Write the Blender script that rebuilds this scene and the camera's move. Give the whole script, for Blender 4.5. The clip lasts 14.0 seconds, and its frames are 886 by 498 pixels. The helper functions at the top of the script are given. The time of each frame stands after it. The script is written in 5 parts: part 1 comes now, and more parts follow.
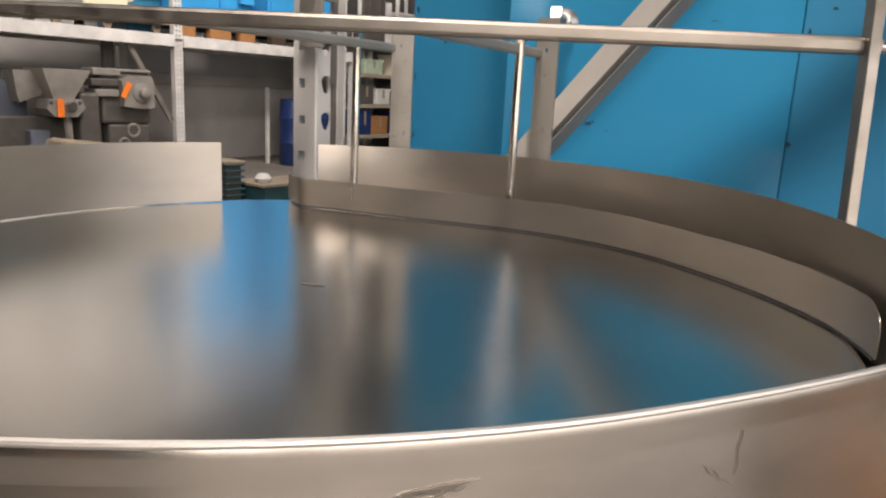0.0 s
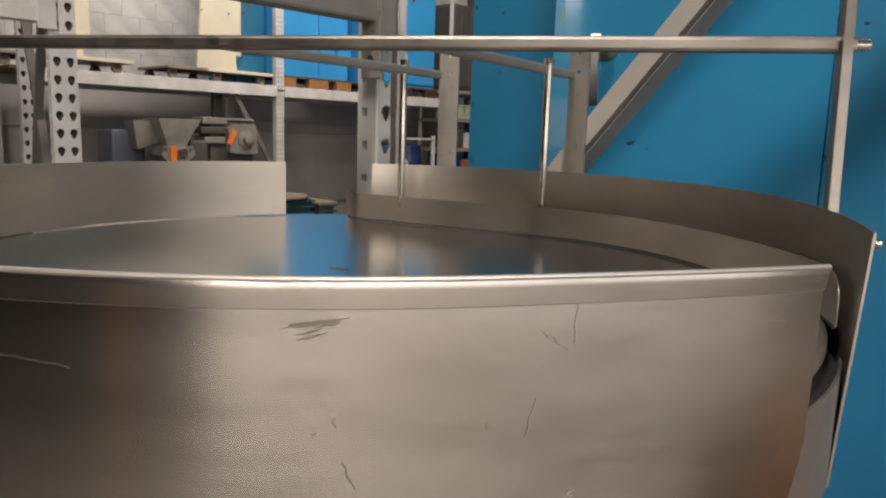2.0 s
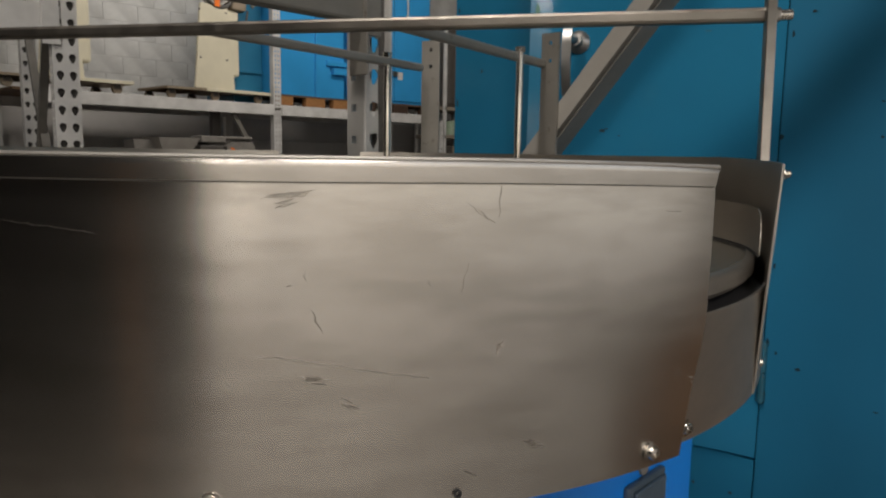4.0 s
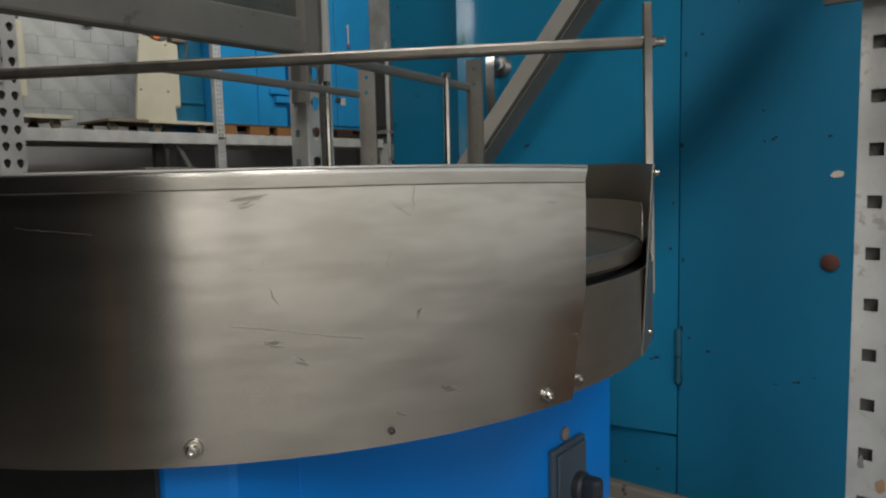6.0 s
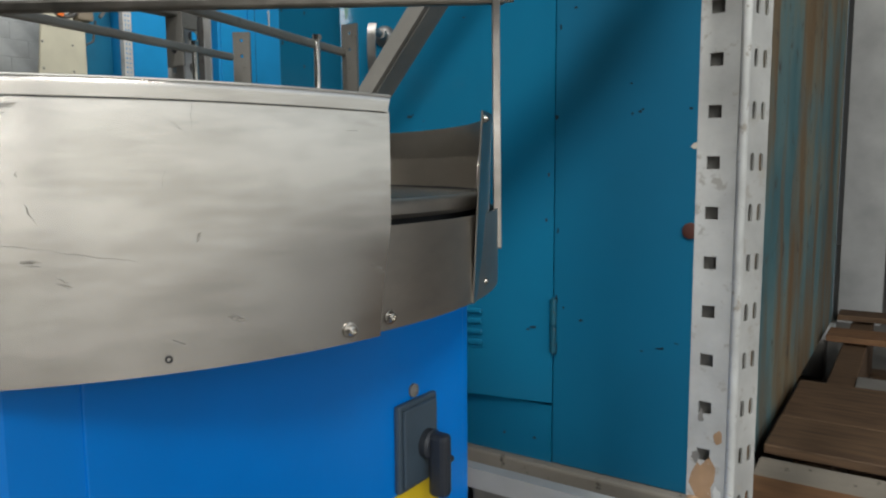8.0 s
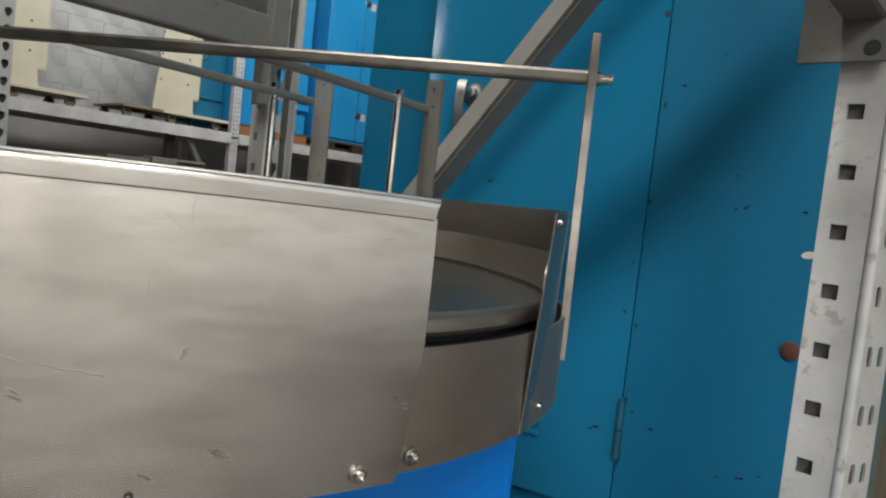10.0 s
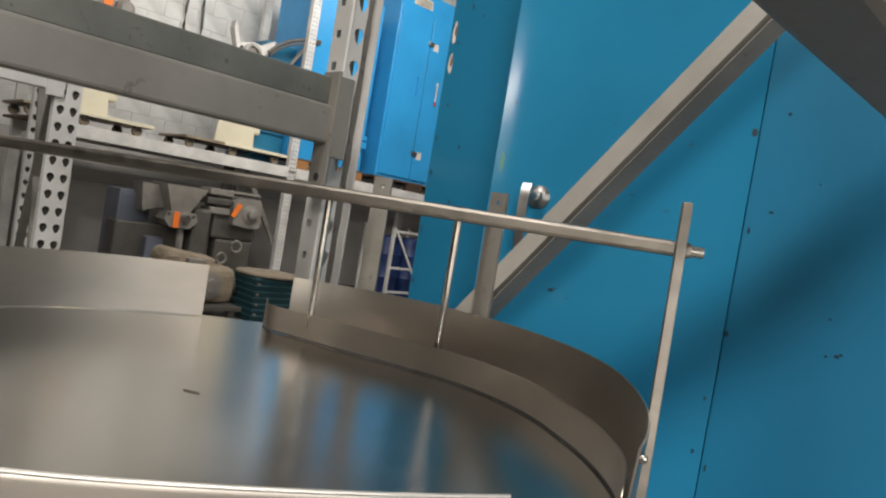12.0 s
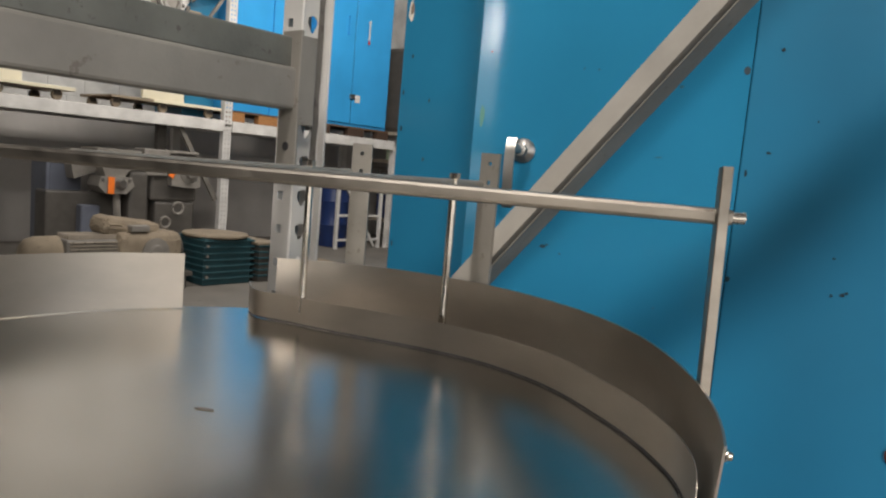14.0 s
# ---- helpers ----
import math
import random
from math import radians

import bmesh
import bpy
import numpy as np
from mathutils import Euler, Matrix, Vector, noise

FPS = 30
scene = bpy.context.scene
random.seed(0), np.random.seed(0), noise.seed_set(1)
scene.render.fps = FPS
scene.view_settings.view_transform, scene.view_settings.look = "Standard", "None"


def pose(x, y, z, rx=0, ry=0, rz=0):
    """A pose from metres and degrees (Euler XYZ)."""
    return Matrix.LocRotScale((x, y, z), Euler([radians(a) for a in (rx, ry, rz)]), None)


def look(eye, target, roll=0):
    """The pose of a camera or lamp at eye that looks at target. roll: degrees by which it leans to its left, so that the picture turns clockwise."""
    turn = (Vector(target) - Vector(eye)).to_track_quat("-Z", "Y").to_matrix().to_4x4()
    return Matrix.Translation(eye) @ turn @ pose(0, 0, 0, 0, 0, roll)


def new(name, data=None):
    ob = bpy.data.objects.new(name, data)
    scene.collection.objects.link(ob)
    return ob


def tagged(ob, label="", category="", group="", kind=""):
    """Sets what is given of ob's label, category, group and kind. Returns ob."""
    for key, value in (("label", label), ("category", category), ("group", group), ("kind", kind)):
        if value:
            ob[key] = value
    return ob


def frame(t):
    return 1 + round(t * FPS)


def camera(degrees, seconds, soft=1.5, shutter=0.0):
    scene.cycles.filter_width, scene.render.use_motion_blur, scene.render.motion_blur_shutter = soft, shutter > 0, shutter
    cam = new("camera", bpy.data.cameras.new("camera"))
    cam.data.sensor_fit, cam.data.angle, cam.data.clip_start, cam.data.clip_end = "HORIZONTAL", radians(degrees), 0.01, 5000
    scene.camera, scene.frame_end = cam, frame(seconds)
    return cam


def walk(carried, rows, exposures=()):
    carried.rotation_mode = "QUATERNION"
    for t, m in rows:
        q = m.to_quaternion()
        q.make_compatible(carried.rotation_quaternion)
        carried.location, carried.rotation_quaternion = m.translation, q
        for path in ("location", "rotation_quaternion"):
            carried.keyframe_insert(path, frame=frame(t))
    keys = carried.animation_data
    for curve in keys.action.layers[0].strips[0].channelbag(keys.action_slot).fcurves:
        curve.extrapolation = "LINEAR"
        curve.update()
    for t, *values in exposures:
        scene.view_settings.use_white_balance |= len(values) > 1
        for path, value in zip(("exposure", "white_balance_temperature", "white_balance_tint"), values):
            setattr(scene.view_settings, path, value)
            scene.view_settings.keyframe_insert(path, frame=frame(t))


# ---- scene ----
cam = camera(63.6, 14.0, soft=2.2)
PATH = [
    (0, (0.043, 0.004, 1.091), (-1.081, 1.6, 0.655), 2.9),
    (0.5, (0.102, 0.022, 1.094), (-1.068, 1.594, 0.693), 4.4),
    (1, (0.126, 0.016, 1.086), (-1.123, 1.545, 0.769), 4.6),
    (1.5, (0.149, 0.001, 1.069), (-1.181, 1.461, 0.758), 4.4),
    (2, (0.182, -0.014, 1.049), (-1.165, 1.429, 0.727), 1.8),
    (2.5, (0.22, -0.036, 1.03), (-1.133, 1.405, 0.723), 2.5),
    (2.7, (0.233, -0.039, 1.018), (-1.123, 1.398, 0.708), 2.3),
    (4.8, (0.311, -0.096, 0.979), (-1.012, 1.385, 0.743), -0.4),
    (5, (0.327, -0.107, 0.977), (-0.974, 1.393, 0.729), -0.6),
    (5.5, (0.352, -0.126, 0.976), (-0.933, 1.389, 0.744), -1.7),
    (6, (0.376, -0.146, 0.973), (-0.879, 1.397, 0.768), -1.4),
    (6.5, (0.404, -0.163, 0.968), (-0.8, 1.417, 0.742), -0.7),
    (7, (0.453, -0.158, 0.947), (-0.67, 1.474, 0.675), -0.6),
    (7.2, (0.466, -0.145, 0.937), (-0.634, 1.505, 0.679), -0.7),
    (9.3, (0.465, 0.021, 0.903), (-0.671, 1.662, 0.777), 0.9),
    (9.5, (0.448, 0.027, 0.924), (-0.734, 1.637, 0.817), 2.6),
    (10, (0.415, 0.042, 0.977), (-0.872, 1.567, 0.85), 6.3),
    (10.5, (0.405, 0.055, 1.038), (-0.937, 1.531, 0.9), 9.6),
    (11, (0.357, 0.085, 1.087), (-1.002, 1.544, 0.935), 10.1),
    (11.5, (0.36, 0.084, 1.098), (-1.051, 1.497, 0.996), 8.6),
    (12, (0.324, 0.088, 1.137), (-1.073, 1.518, 1.071), 9.4),
    (12.5, (0.286, 0.086, 1.171), (-1.072, 1.553, 1.108), 7.9),
    (13, (0.257, 0.081, 1.183), (-1.105, 1.543, 1.094), 7.0),
    (13.5, (0.241, 0.082, 1.179), (-1.101, 1.559, 1.05), 7.6),
    (14, (0.208, 0.072, 1.177), (-1.049, 1.612, 0.957), 5.0),
]
EXPOSURES = [(0.0, 0.5, 6900, 18), (1.5, 0.05, 6900, 17), (2.5, -0.2, 7000, 17), (5.0, -1.08, 6500, 8), (6.0, -1.08, 6300, 7), (7.0, -0.8, 6050, 6), (9.5, -0.62, 6100, 7), (10.5, -0.48, 6350, 9), (11.5, -0.12, 6550, 10), (12.5, 0.0, 6650, 11), (14.0, 0.06, 6700, 12)]
walk(cam, [(t, look(eye, target, roll)) for t, eye, target, roll in PATH], EXPOSURES)

# ---- light: daylight through open gates out of view, and lamps added under the roof ----
world = bpy.data.worlds.new("daylight")
scene.world = world
world.use_nodes = True
sky = world.node_tree.nodes.new("ShaderNodeTexSky")
sky.sky_type, sky.sun_disc, sky.sun_elevation, sky.sun_rotation = "NISHITA", False, radians(40), radians(120)
world.node_tree.nodes["Background"].inputs[1].default_value = 0.12
world.node_tree.links.new(sky.outputs[0], world.node_tree.nodes["Background"].inputs[0])


def area_lamp(name, place, turn, size, power, colour):
    data = bpy.data.lights.new(name, "AREA")
    data.shape, data.size, data.size_y = "RECTANGLE", size[0], size[1]
    data.energy, data.color = power, colour
    ob = new(name, data)
    ob.matrix_world = pose(*place, *turn)
    return ob


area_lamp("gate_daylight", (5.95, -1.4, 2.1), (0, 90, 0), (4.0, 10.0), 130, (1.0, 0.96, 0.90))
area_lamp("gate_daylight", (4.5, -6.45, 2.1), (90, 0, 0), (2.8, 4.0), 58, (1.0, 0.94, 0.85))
# small bright lamp added in the gate to give the door its glint
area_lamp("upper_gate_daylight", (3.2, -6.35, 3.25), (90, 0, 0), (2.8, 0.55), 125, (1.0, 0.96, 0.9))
# unseen lamp, tilted west only to brighten the far wall
area_lamp("unseen_roof_lamp", (-4.0, 4.2, 4.7), (0, 58, 0), (1.0, 5.0), 215, (1.0, 0.96, 0.9))
# unseen lamps, placed to throw the brace's shadows on the booth
area_lamp("unseen_roof_lamp", (4.1, -3.2, 4.5), (25, 40, 0), (1.2, 2.2), 275, (1.0, 0.95, 0.88))
area_lamp("unseen_roof_lamp", (-0.1, -1.35, 5.2), (32, 0, 0), (0.5, 1.2), 200, (1.0, 0.96, 0.9))

# ---- materials ----
def shader(name):
    mat = bpy.data.materials.new(name)
    mat.use_nodes = True
    return mat, mat.node_tree.nodes, mat.node_tree.links, mat.node_tree.nodes["Principled BSDF"]


def ramp(nodes, stops):
    node = nodes.new("ShaderNodeValToRGB")
    while len(node.color_ramp.elements) < len(stops):
        node.color_ramp.elements.new(0.5)
    for el, (at, col) in zip(node.color_ramp.elements, stops):
        el.position, el.color = at, (*col, 1)
    return node


def noise_node(nodes, links, scale, detail=4.0, stretch=(1, 1, 1), rough=0.55):
    co, mp, nz = nodes.new("ShaderNodeTexCoord"), nodes.new("ShaderNodeMapping"), nodes.new("ShaderNodeTexNoise")
    mp.inputs["Scale"].default_value = stretch
    nz.inputs["Scale"].default_value, nz.inputs["Detail"].default_value, nz.inputs["Roughness"].default_value = scale, detail, rough
    links.new(co.outputs["Object"], mp.inputs[0])
    links.new(mp.outputs[0], nz.inputs["Vector"])
    return nz


def add_bump(nodes, links, bsdf, source, strength, distance=0.002):
    b = nodes.new("ShaderNodeBump")
    b.inputs["Strength"].default_value, b.inputs["Distance"].default_value = strength, distance
    links.new(source, b.inputs["Height"])
    links.new(b.outputs[0], bsdf.inputs["Normal"])


def mixed(nodes, links, fac, a, b):
    m = nodes.new("ShaderNodeMix")
    m.data_type = "RGBA"
    links.new(fac, m.inputs[0])
    for v, slot in ((a, 6), (b, 7)):
        if hasattr(v, "is_output"):
            links.new(v, m.inputs[slot])
        else:
            m.inputs[slot].default_value = (*v, 1)
    return m.outputs[2]


def paint(name, col, wear=None, wear_at=0.68, rough=0.4, scale=3.0, spread=0.18, bump=0.15, metal=0.0):
    """Coated or plain surface: large soft blotches, fine grain, and chips of another colour."""
    mat, n, l, bsdf = shader(name)
    big = noise_node(n, l, scale, 5)
    lo, hi = [v * (1 - spread) for v in col], [min(1, v * (1 + spread)) for v in col]
    r = ramp(n, ((0.3, lo), (0.7, hi)))
    l.new(big.outputs[0], r.inputs[0])
    colour = r.outputs[0]
    fine = noise_node(n, l, scale * 22, 6)
    if wear:
        w = ramp(n, ((wear_at, (0, 0, 0)), (wear_at + 0.04, (1, 1, 1))))
        chip = noise_node(n, l, scale * 5, 8, rough=0.7)
        l.new(chip.outputs[0], w.inputs[0])
        colour = mixed(n, l, w.outputs[0], colour, wear)
    l.new(colour, bsdf.inputs["Base Color"])
    rr = ramp(n, ((0.2, (rough * 0.92,) * 3), (0.8, (min(1, rough * 1.1),) * 3)))
    l.new(fine.outputs[0], rr.inputs[0])
    l.new(rr.outputs[0], bsdf.inputs["Roughness"])
    bsdf.inputs["Metallic"].default_value = metal
    add_bump(n, l, bsdf, fine.outputs[0], bump)
    return mat


def steel(name, col=(0.62, 0.58, 0.53), rough=0.3, stretch=(6, 6, 700), bump=0.0, smear=(0.42, 0.40, 0.37), scale=1.0, brushed=0.0, vary=1.0, blotch=(0.28, 0.66, 7.0, 2.2)):
    """Brushed stainless sheet: fine streaks along the rolling direction, stains and handling marks."""
    mat, n, l, bsdf = shader(name)
    bsdf.inputs["Metallic"].default_value = 1.0
    grain = noise_node(n, l, scale, 2, stretch, 0.5)
    if brushed:
        tan = n.new("ShaderNodeTangent")
        tan.direction_type, tan.axis = "RADIAL", "Z"
        l.new(tan.outputs[0], bsdf.inputs["Tangent"])
        bsdf.inputs["Anisotropic"].default_value, bsdf.inputs["Anisotropic Rotation"].default_value = brushed, 0.25
    stain = noise_node(n, l, blotch[2], 5, (1, 1, blotch[3]), 0.6)
    sr = ramp(n, ((blotch[0], smear), (blotch[1], col)))
    l.new(stain.outputs[0], sr.inputs[0])
    l.new(sr.outputs[0], bsdf.inputs["Base Color"])
    rr = ramp(n, ((0.3, (rough * (1 - 0.2 * vary),) * 3), (0.7, (rough * (1 + 0.25 * vary),) * 3)))
    mixr = n.new("ShaderNodeMath")
    mixr.operation = "ADD"
    l.new(grain.outputs[0], rr.inputs[0])
    half = n.new("ShaderNodeMath")
    half.operation = "MULTIPLY"
    half.inputs[1].default_value = 0.07 * vary
    l.new(stain.outputs[0], half.inputs[0])
    l.new(rr.outputs[0], mixr.inputs[0])
    l.new(half.outputs[0], mixr.inputs[1])
    l.new(mixr.outputs[0], bsdf.inputs["Roughness"])
    if bump:
        add_bump(n, l, bsdf, grain.outputs[0], bump, 0.0006)
    return mat


def wood(name, col, dark, stretch=(2, 18, 18)):
    mat, n, l, bsdf = shader(name)
    g = noise_node(n, l, 3.0, 8, stretch, 0.65)
    r = ramp(n, ((0.3, dark), (0.65, col)))
    l.new(g.outputs[0], r.inputs[0])
    l.new(r.outputs[0], bsdf.inputs["Base Color"])
    bsdf.inputs["Roughness"].default_value = 0.75
    add_bump(n, l, bsdf, g.outputs[0], 0.3)
    return mat


M_SKIRT = steel("brushed_steel_sheet", rough=0.26, brushed=0.70, vary=0.045, smear=(0.50, 0.465, 0.42), stretch=(2, 2, 50), blotch=(0.36, 0.60, 9.0, 4.5))
M_DISC = steel("steel_disc", (0.50, 0.47, 0.43), 0.205, (6, 6, 6), 0.004, (0.44, 0.41, 0.37), vary=0.3)
M_GUARD = steel("steel_guard", (0.51, 0.468, 0.416), 0.34, brushed=0.3, vary=0.03, smear=(0.44, 0.405, 0.36), stretch=(3, 3, 120))
M_BAR = steel("steel_bar", (0.33, 0.30, 0.265), 0.36, (40, 40, 40), 0.05, (0.22, 0.2, 0.175))
M_FLAT = paint("dull_flat_steel", (0.25, 0.235, 0.21), (0.2, 0.18, 0.155), 0.6, rough=0.45, scale=9, spread=0.15, bump=0.15, metal=0.5)
M_ROD = steel("bright_rod", (0.72, 0.68, 0.62), 0.14, (60, 60, 4), 0.05)
M_BOLT = steel("bolt_steel", (0.66, 0.62, 0.56), 0.22, (80, 80, 80), 0.1)
M_BLUE = paint("cabinet_blue_enamel", (0.006, 0.20, 0.68), rough=0.3, spread=0.12, scale=2)
M_TEAL = paint("booth_blue_paint", (0.016, 0.162, 0.292), (0.06, 0.055, 0.05), 0.76, rough=0.12, spread=0.14, scale=1.2, bump=0.07)
M_RACK = paint("rack_grey_paint", (0.47, 0.46, 0.44), (0.16, 0.13, 0.11), 0.72, rough=0.5, scale=4)
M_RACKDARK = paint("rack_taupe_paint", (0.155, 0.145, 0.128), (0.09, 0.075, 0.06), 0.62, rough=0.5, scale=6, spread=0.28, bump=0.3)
M_WHITE = paint("rack_white_paint", (0.60, 0.59, 0.57), (0.22, 0.17, 0.13), 0.7, rough=0.5, scale=5)
M_FLOOR = paint("worn_concrete", (0.19, 0.175, 0.155), (0.11, 0.10, 0.09), 0.64, rough=0.7, scale=1.5, bump=0.4)
M_BLOCK = paint("painted_block", (0.64, 0.64, 0.625), (0.32, 0.31, 0.30), 0.72, rough=0.75, scale=4, bump=0.5)
M_GREYWALL = paint("grey_wall_paint", (0.46, 0.44, 0.42), (0.10, 0.09, 0.085), 0.7, rough=0.7, scale=1.2, bump=0.3)
M_CREAM = paint("cream_enamel", (0.70, 0.65, 0.50), (0.40, 0.33, 0.22), 0.84, spread=0.07, rough=0.4, scale=4)
M_BRIGHTBLUE = paint("bright_blue_enamel", (0.03, 0.31, 0.66), rough=0.3, spread=0.1, scale=1.5)
M_PALEBLUE = paint("greyed_blue_enamel", (0.02, 0.17, 0.30), rough=0.4, spread=0.2, scale=1.5)
M_WOOD = wood("pallet_wood", (0.42, 0.20, 0.07), (0.20, 0.09, 0.03))
M_OLDWOOD = wood("old_pallet_wood", (0.155, 0.09, 0.046), (0.065, 0.036, 0.019))
# near-black: plinth and holes, and strips that stand for shade in gaps
M_DARK = paint("black_fill_and_shade", (0.02, 0.02, 0.022), rough=0.6, scale=8)
M_BLACK = paint("black_plastic", (0.03, 0.033, 0.04), rough=0.4, scale=8)
M_SWITCH = paint("switch_grey_plastic", (0.06, 0.085, 0.11), rough=0.4, scale=8)
M_YELLOW = paint("yellow_label", (0.75, 0.52, 0.01), rough=0.5, scale=10, spread=0.08)
M_ORANGE = paint("orange_tag", (0.9, 0.2, 0.02), rough=0.6, scale=20, spread=0.1)
M_RED = paint("red_plastic", (0.5, 0.03, 0.02), rough=0.4, scale=20)
# pale steel that holds the highlight along the guard's upper edge
M_EDGE = steel("pale_edge_highlight", (0.66, 0.63, 0.58), 0.5, (30, 30, 30), vary=0.3, smear=(0.6, 0.57, 0.53))
M_CHROME = steel("handle_chrome", (0.40, 0.39, 0.375), 0.33, (30, 30, 30), 0.05)
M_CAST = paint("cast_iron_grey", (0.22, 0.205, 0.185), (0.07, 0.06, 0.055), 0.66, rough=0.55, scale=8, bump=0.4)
M_HOPPER = paint("dusty_sheet_hopper", (0.33, 0.31, 0.28), (0.2, 0.18, 0.16), 0.66, rough=0.55, scale=6, bump=0.2)
M_DARKCAST = paint("greasy_dark_iron", (0.085, 0.078, 0.07), (0.12, 0.10, 0.08), 0.68, rough=0.5, scale=8, bump=0.4)
M_GREYBLUE = paint("grey_blue_sheet", (0.13, 0.145, 0.185), rough=0.5, scale=2)
M_DUST = paint("dusty_cover", (0.27, 0.22, 0.16), (0.16, 0.13, 0.09), 0.6, rough=0.85, scale=7, bump=0.6)
M_PUMPTEAL = paint("teal_machine_enamel", (0.02, 0.07, 0.085), (0.11, 0.09, 0.07), 0.66, rough=0.5, scale=8)
M_ROOF = paint("roof_sheet", (0.07, 0.068, 0.065), rough=0.6, scale=1)
M_PUTTY = paint("pale_putty", (0.6, 0.56, 0.48), rough=0.8, scale=20)
M_SCRATCH = steel("dark_scratch", (0.44, 0.41, 0.37), 0.34, (60, 60, 60), 0.05, (0.27, 0.25, 0.22))
M_SCUFF = paint("dark_scuff", (0.11, 0.095, 0.08), rough=0.6, scale=60)
M_GREASE = paint("greasy_rack_paint", (0.11, 0.10, 0.09), (0.06, 0.05, 0.045), 0.55, rough=0.45, scale=5)
M_RING = steel("dull_steel_ring", (0.50, 0.45, 0.39), 0.42, vary=0.06, smear=(0.38, 0.35, 0.31))
M_RUSTRED = paint("rust_red", (0.10, 0.035, 0.025), rough=0.7, scale=30)
M_GREENPATCH = paint("green_primer", (0.055, 0.19, 0.15), rough=0.5, scale=20)
M_BROWN = paint("brown_rubber", (0.15, 0.11, 0.085), rough=0.6, scale=12)


def weathered(name):
    """Old paint: teal and chalky blue in large drifts, ochre and rust running down, dark grime specks."""
    mat, n, l, bsdf = shader(name)
    a = noise_node(n, l, 1.6, 6, (1, 0.8, 0.5), 0.6)
    r = ramp(n, ((0.30, (0.05, 0.10, 0.11)), (0.41, (0.07, 0.16, 0.18)), (0.48, (0.13, 0.21, 0.21)), (0.54, (0.21, 0.19, 0.13)), (0.64, (0.23, 0.13, 0.05))))
    l.new(a.outputs[0], r.inputs[0])
    run = noise_node(n, l, 2.4, 7, (1, 2.2, 0.35), 0.65)
    rw = ramp(n, ((0.47, (0, 0, 0)), (0.60, (1, 1, 1))))
    l.new(run.outputs[0], rw.inputs[0])
    stained = mixed(n, l, rw.outputs[0], r.outputs[0], (0.17, 0.105, 0.05))
    d = noise_node(n, l, 11.0, 8, (1, 1, 1), 0.7)
    w = ramp(n, ((0.58, (0, 0, 0)), (0.65, (1, 1, 1))))
    l.new(d.outputs[0], w.inputs[0])
    l.new(mixed(n, l, w.outputs[0], stained, (0.07, 0.06, 0.05)), bsdf.inputs["Base Color"])
    bsdf.inputs["Roughness"].default_value = 0.5
    add_bump(n, l, bsdf, d.outputs[0], 0.3)
    return mat


M_WEATHERED = weathered("weathered_side_paint")
M_NAVY = paint("navy_plastic", (0.01, 0.03, 0.12), rough=0.45, scale=4)
M_DARKWALL = paint("dark_grey_wall", (0.016, 0.015, 0.0145), rough=0.8, scale=1.2, bump=0.3)
M_SKID = paint("dirty_pale_steel", (0.30, 0.26, 0.21), (0.10, 0.085, 0.07), 0.6, rough=0.7, scale=5, bump=0.4)
M_WORN = paint("worn_white_rack_paint", (0.47, 0.46, 0.435), (0.41, 0.385, 0.345), 0.57, rough=0.5, scale=6, spread=0.3, bump=0.3)
M_RUBBED = paint("rubbed_white_paint", (0.60, 0.59, 0.56), (0.38, 0.34, 0.29), 0.58, rough=0.5, scale=9, spread=0.25, bump=0.2)
M_OLDTAN = paint("old_tan_primer", (0.40, 0.25, 0.14), (0.5, 0.42, 0.32), 0.62, rough=0.7, scale=18, spread=0.2)
M_PALEGREEN = paint("pale_green_card", (0.34, 0.45, 0.32), (0.55, 0.55, 0.5), 0.55, rough=0.7, scale=8)
M_TEAL.node_tree.nodes["Principled BSDF"].inputs["Specular IOR Level"].default_value = 0.36
M_PANEL = paint("booth_panel_blue_paint", (0.010, 0.146, 0.268), (0.05, 0.05, 0.05), 0.76, rough=0.45, spread=0.16, scale=1.2, bump=0.06)
M_BEAM = paint("taupe_beam_paint", (0.165, 0.155, 0.137), (0.11, 0.095, 0.08), 0.64, rough=0.5, scale=5, spread=0.22, bump=0.3)
M_BEAMTOP = paint("dirty_shaded_beam_paint", (0.095, 0.096, 0.086), (0.06, 0.055, 0.048), 0.6, rough=0.5, scale=7, spread=0.3, bump=0.3)
M_CHIP = paint("dark_blue_chip", (0.012, 0.028, 0.042), rough=0.5, scale=40, spread=0.3)
M_REDWOOD = wood("reddish_pallet_wood", (0.26, 0.13, 0.055), (0.13, 0.065, 0.03))
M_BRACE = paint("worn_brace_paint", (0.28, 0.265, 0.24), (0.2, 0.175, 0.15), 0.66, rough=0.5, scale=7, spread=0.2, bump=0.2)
M_HINGE = paint("worn_hinge_paint", (0.014, 0.10, 0.15), (0.10, 0.09, 0.08), 0.58, rough=0.4, scale=20, spread=0.25)
M_DARKWOOD = wood("dark_stained_wood", (0.07, 0.04, 0.025), (0.03, 0.018, 0.012))

# ---- mesh helpers ----
def thing(name, place, label, category, group="", turn=0.0):
    ob = new(name)
    ob.empty_display_size = 0.05
    ob.matrix_world = pose(*place, 0, 0, turn)
    return tagged(ob, label, category, group)


def mesh_of(name, bm, material, smooth=False):
    bmesh.ops.recalc_face_normals(bm, faces=bm.faces)
    data = bpy.data.meshes.new(name)
    bm.to_mesh(data)
    bm.free()
    data.materials.append(material)
    if smooth:
        data.shade_smooth()
    return data


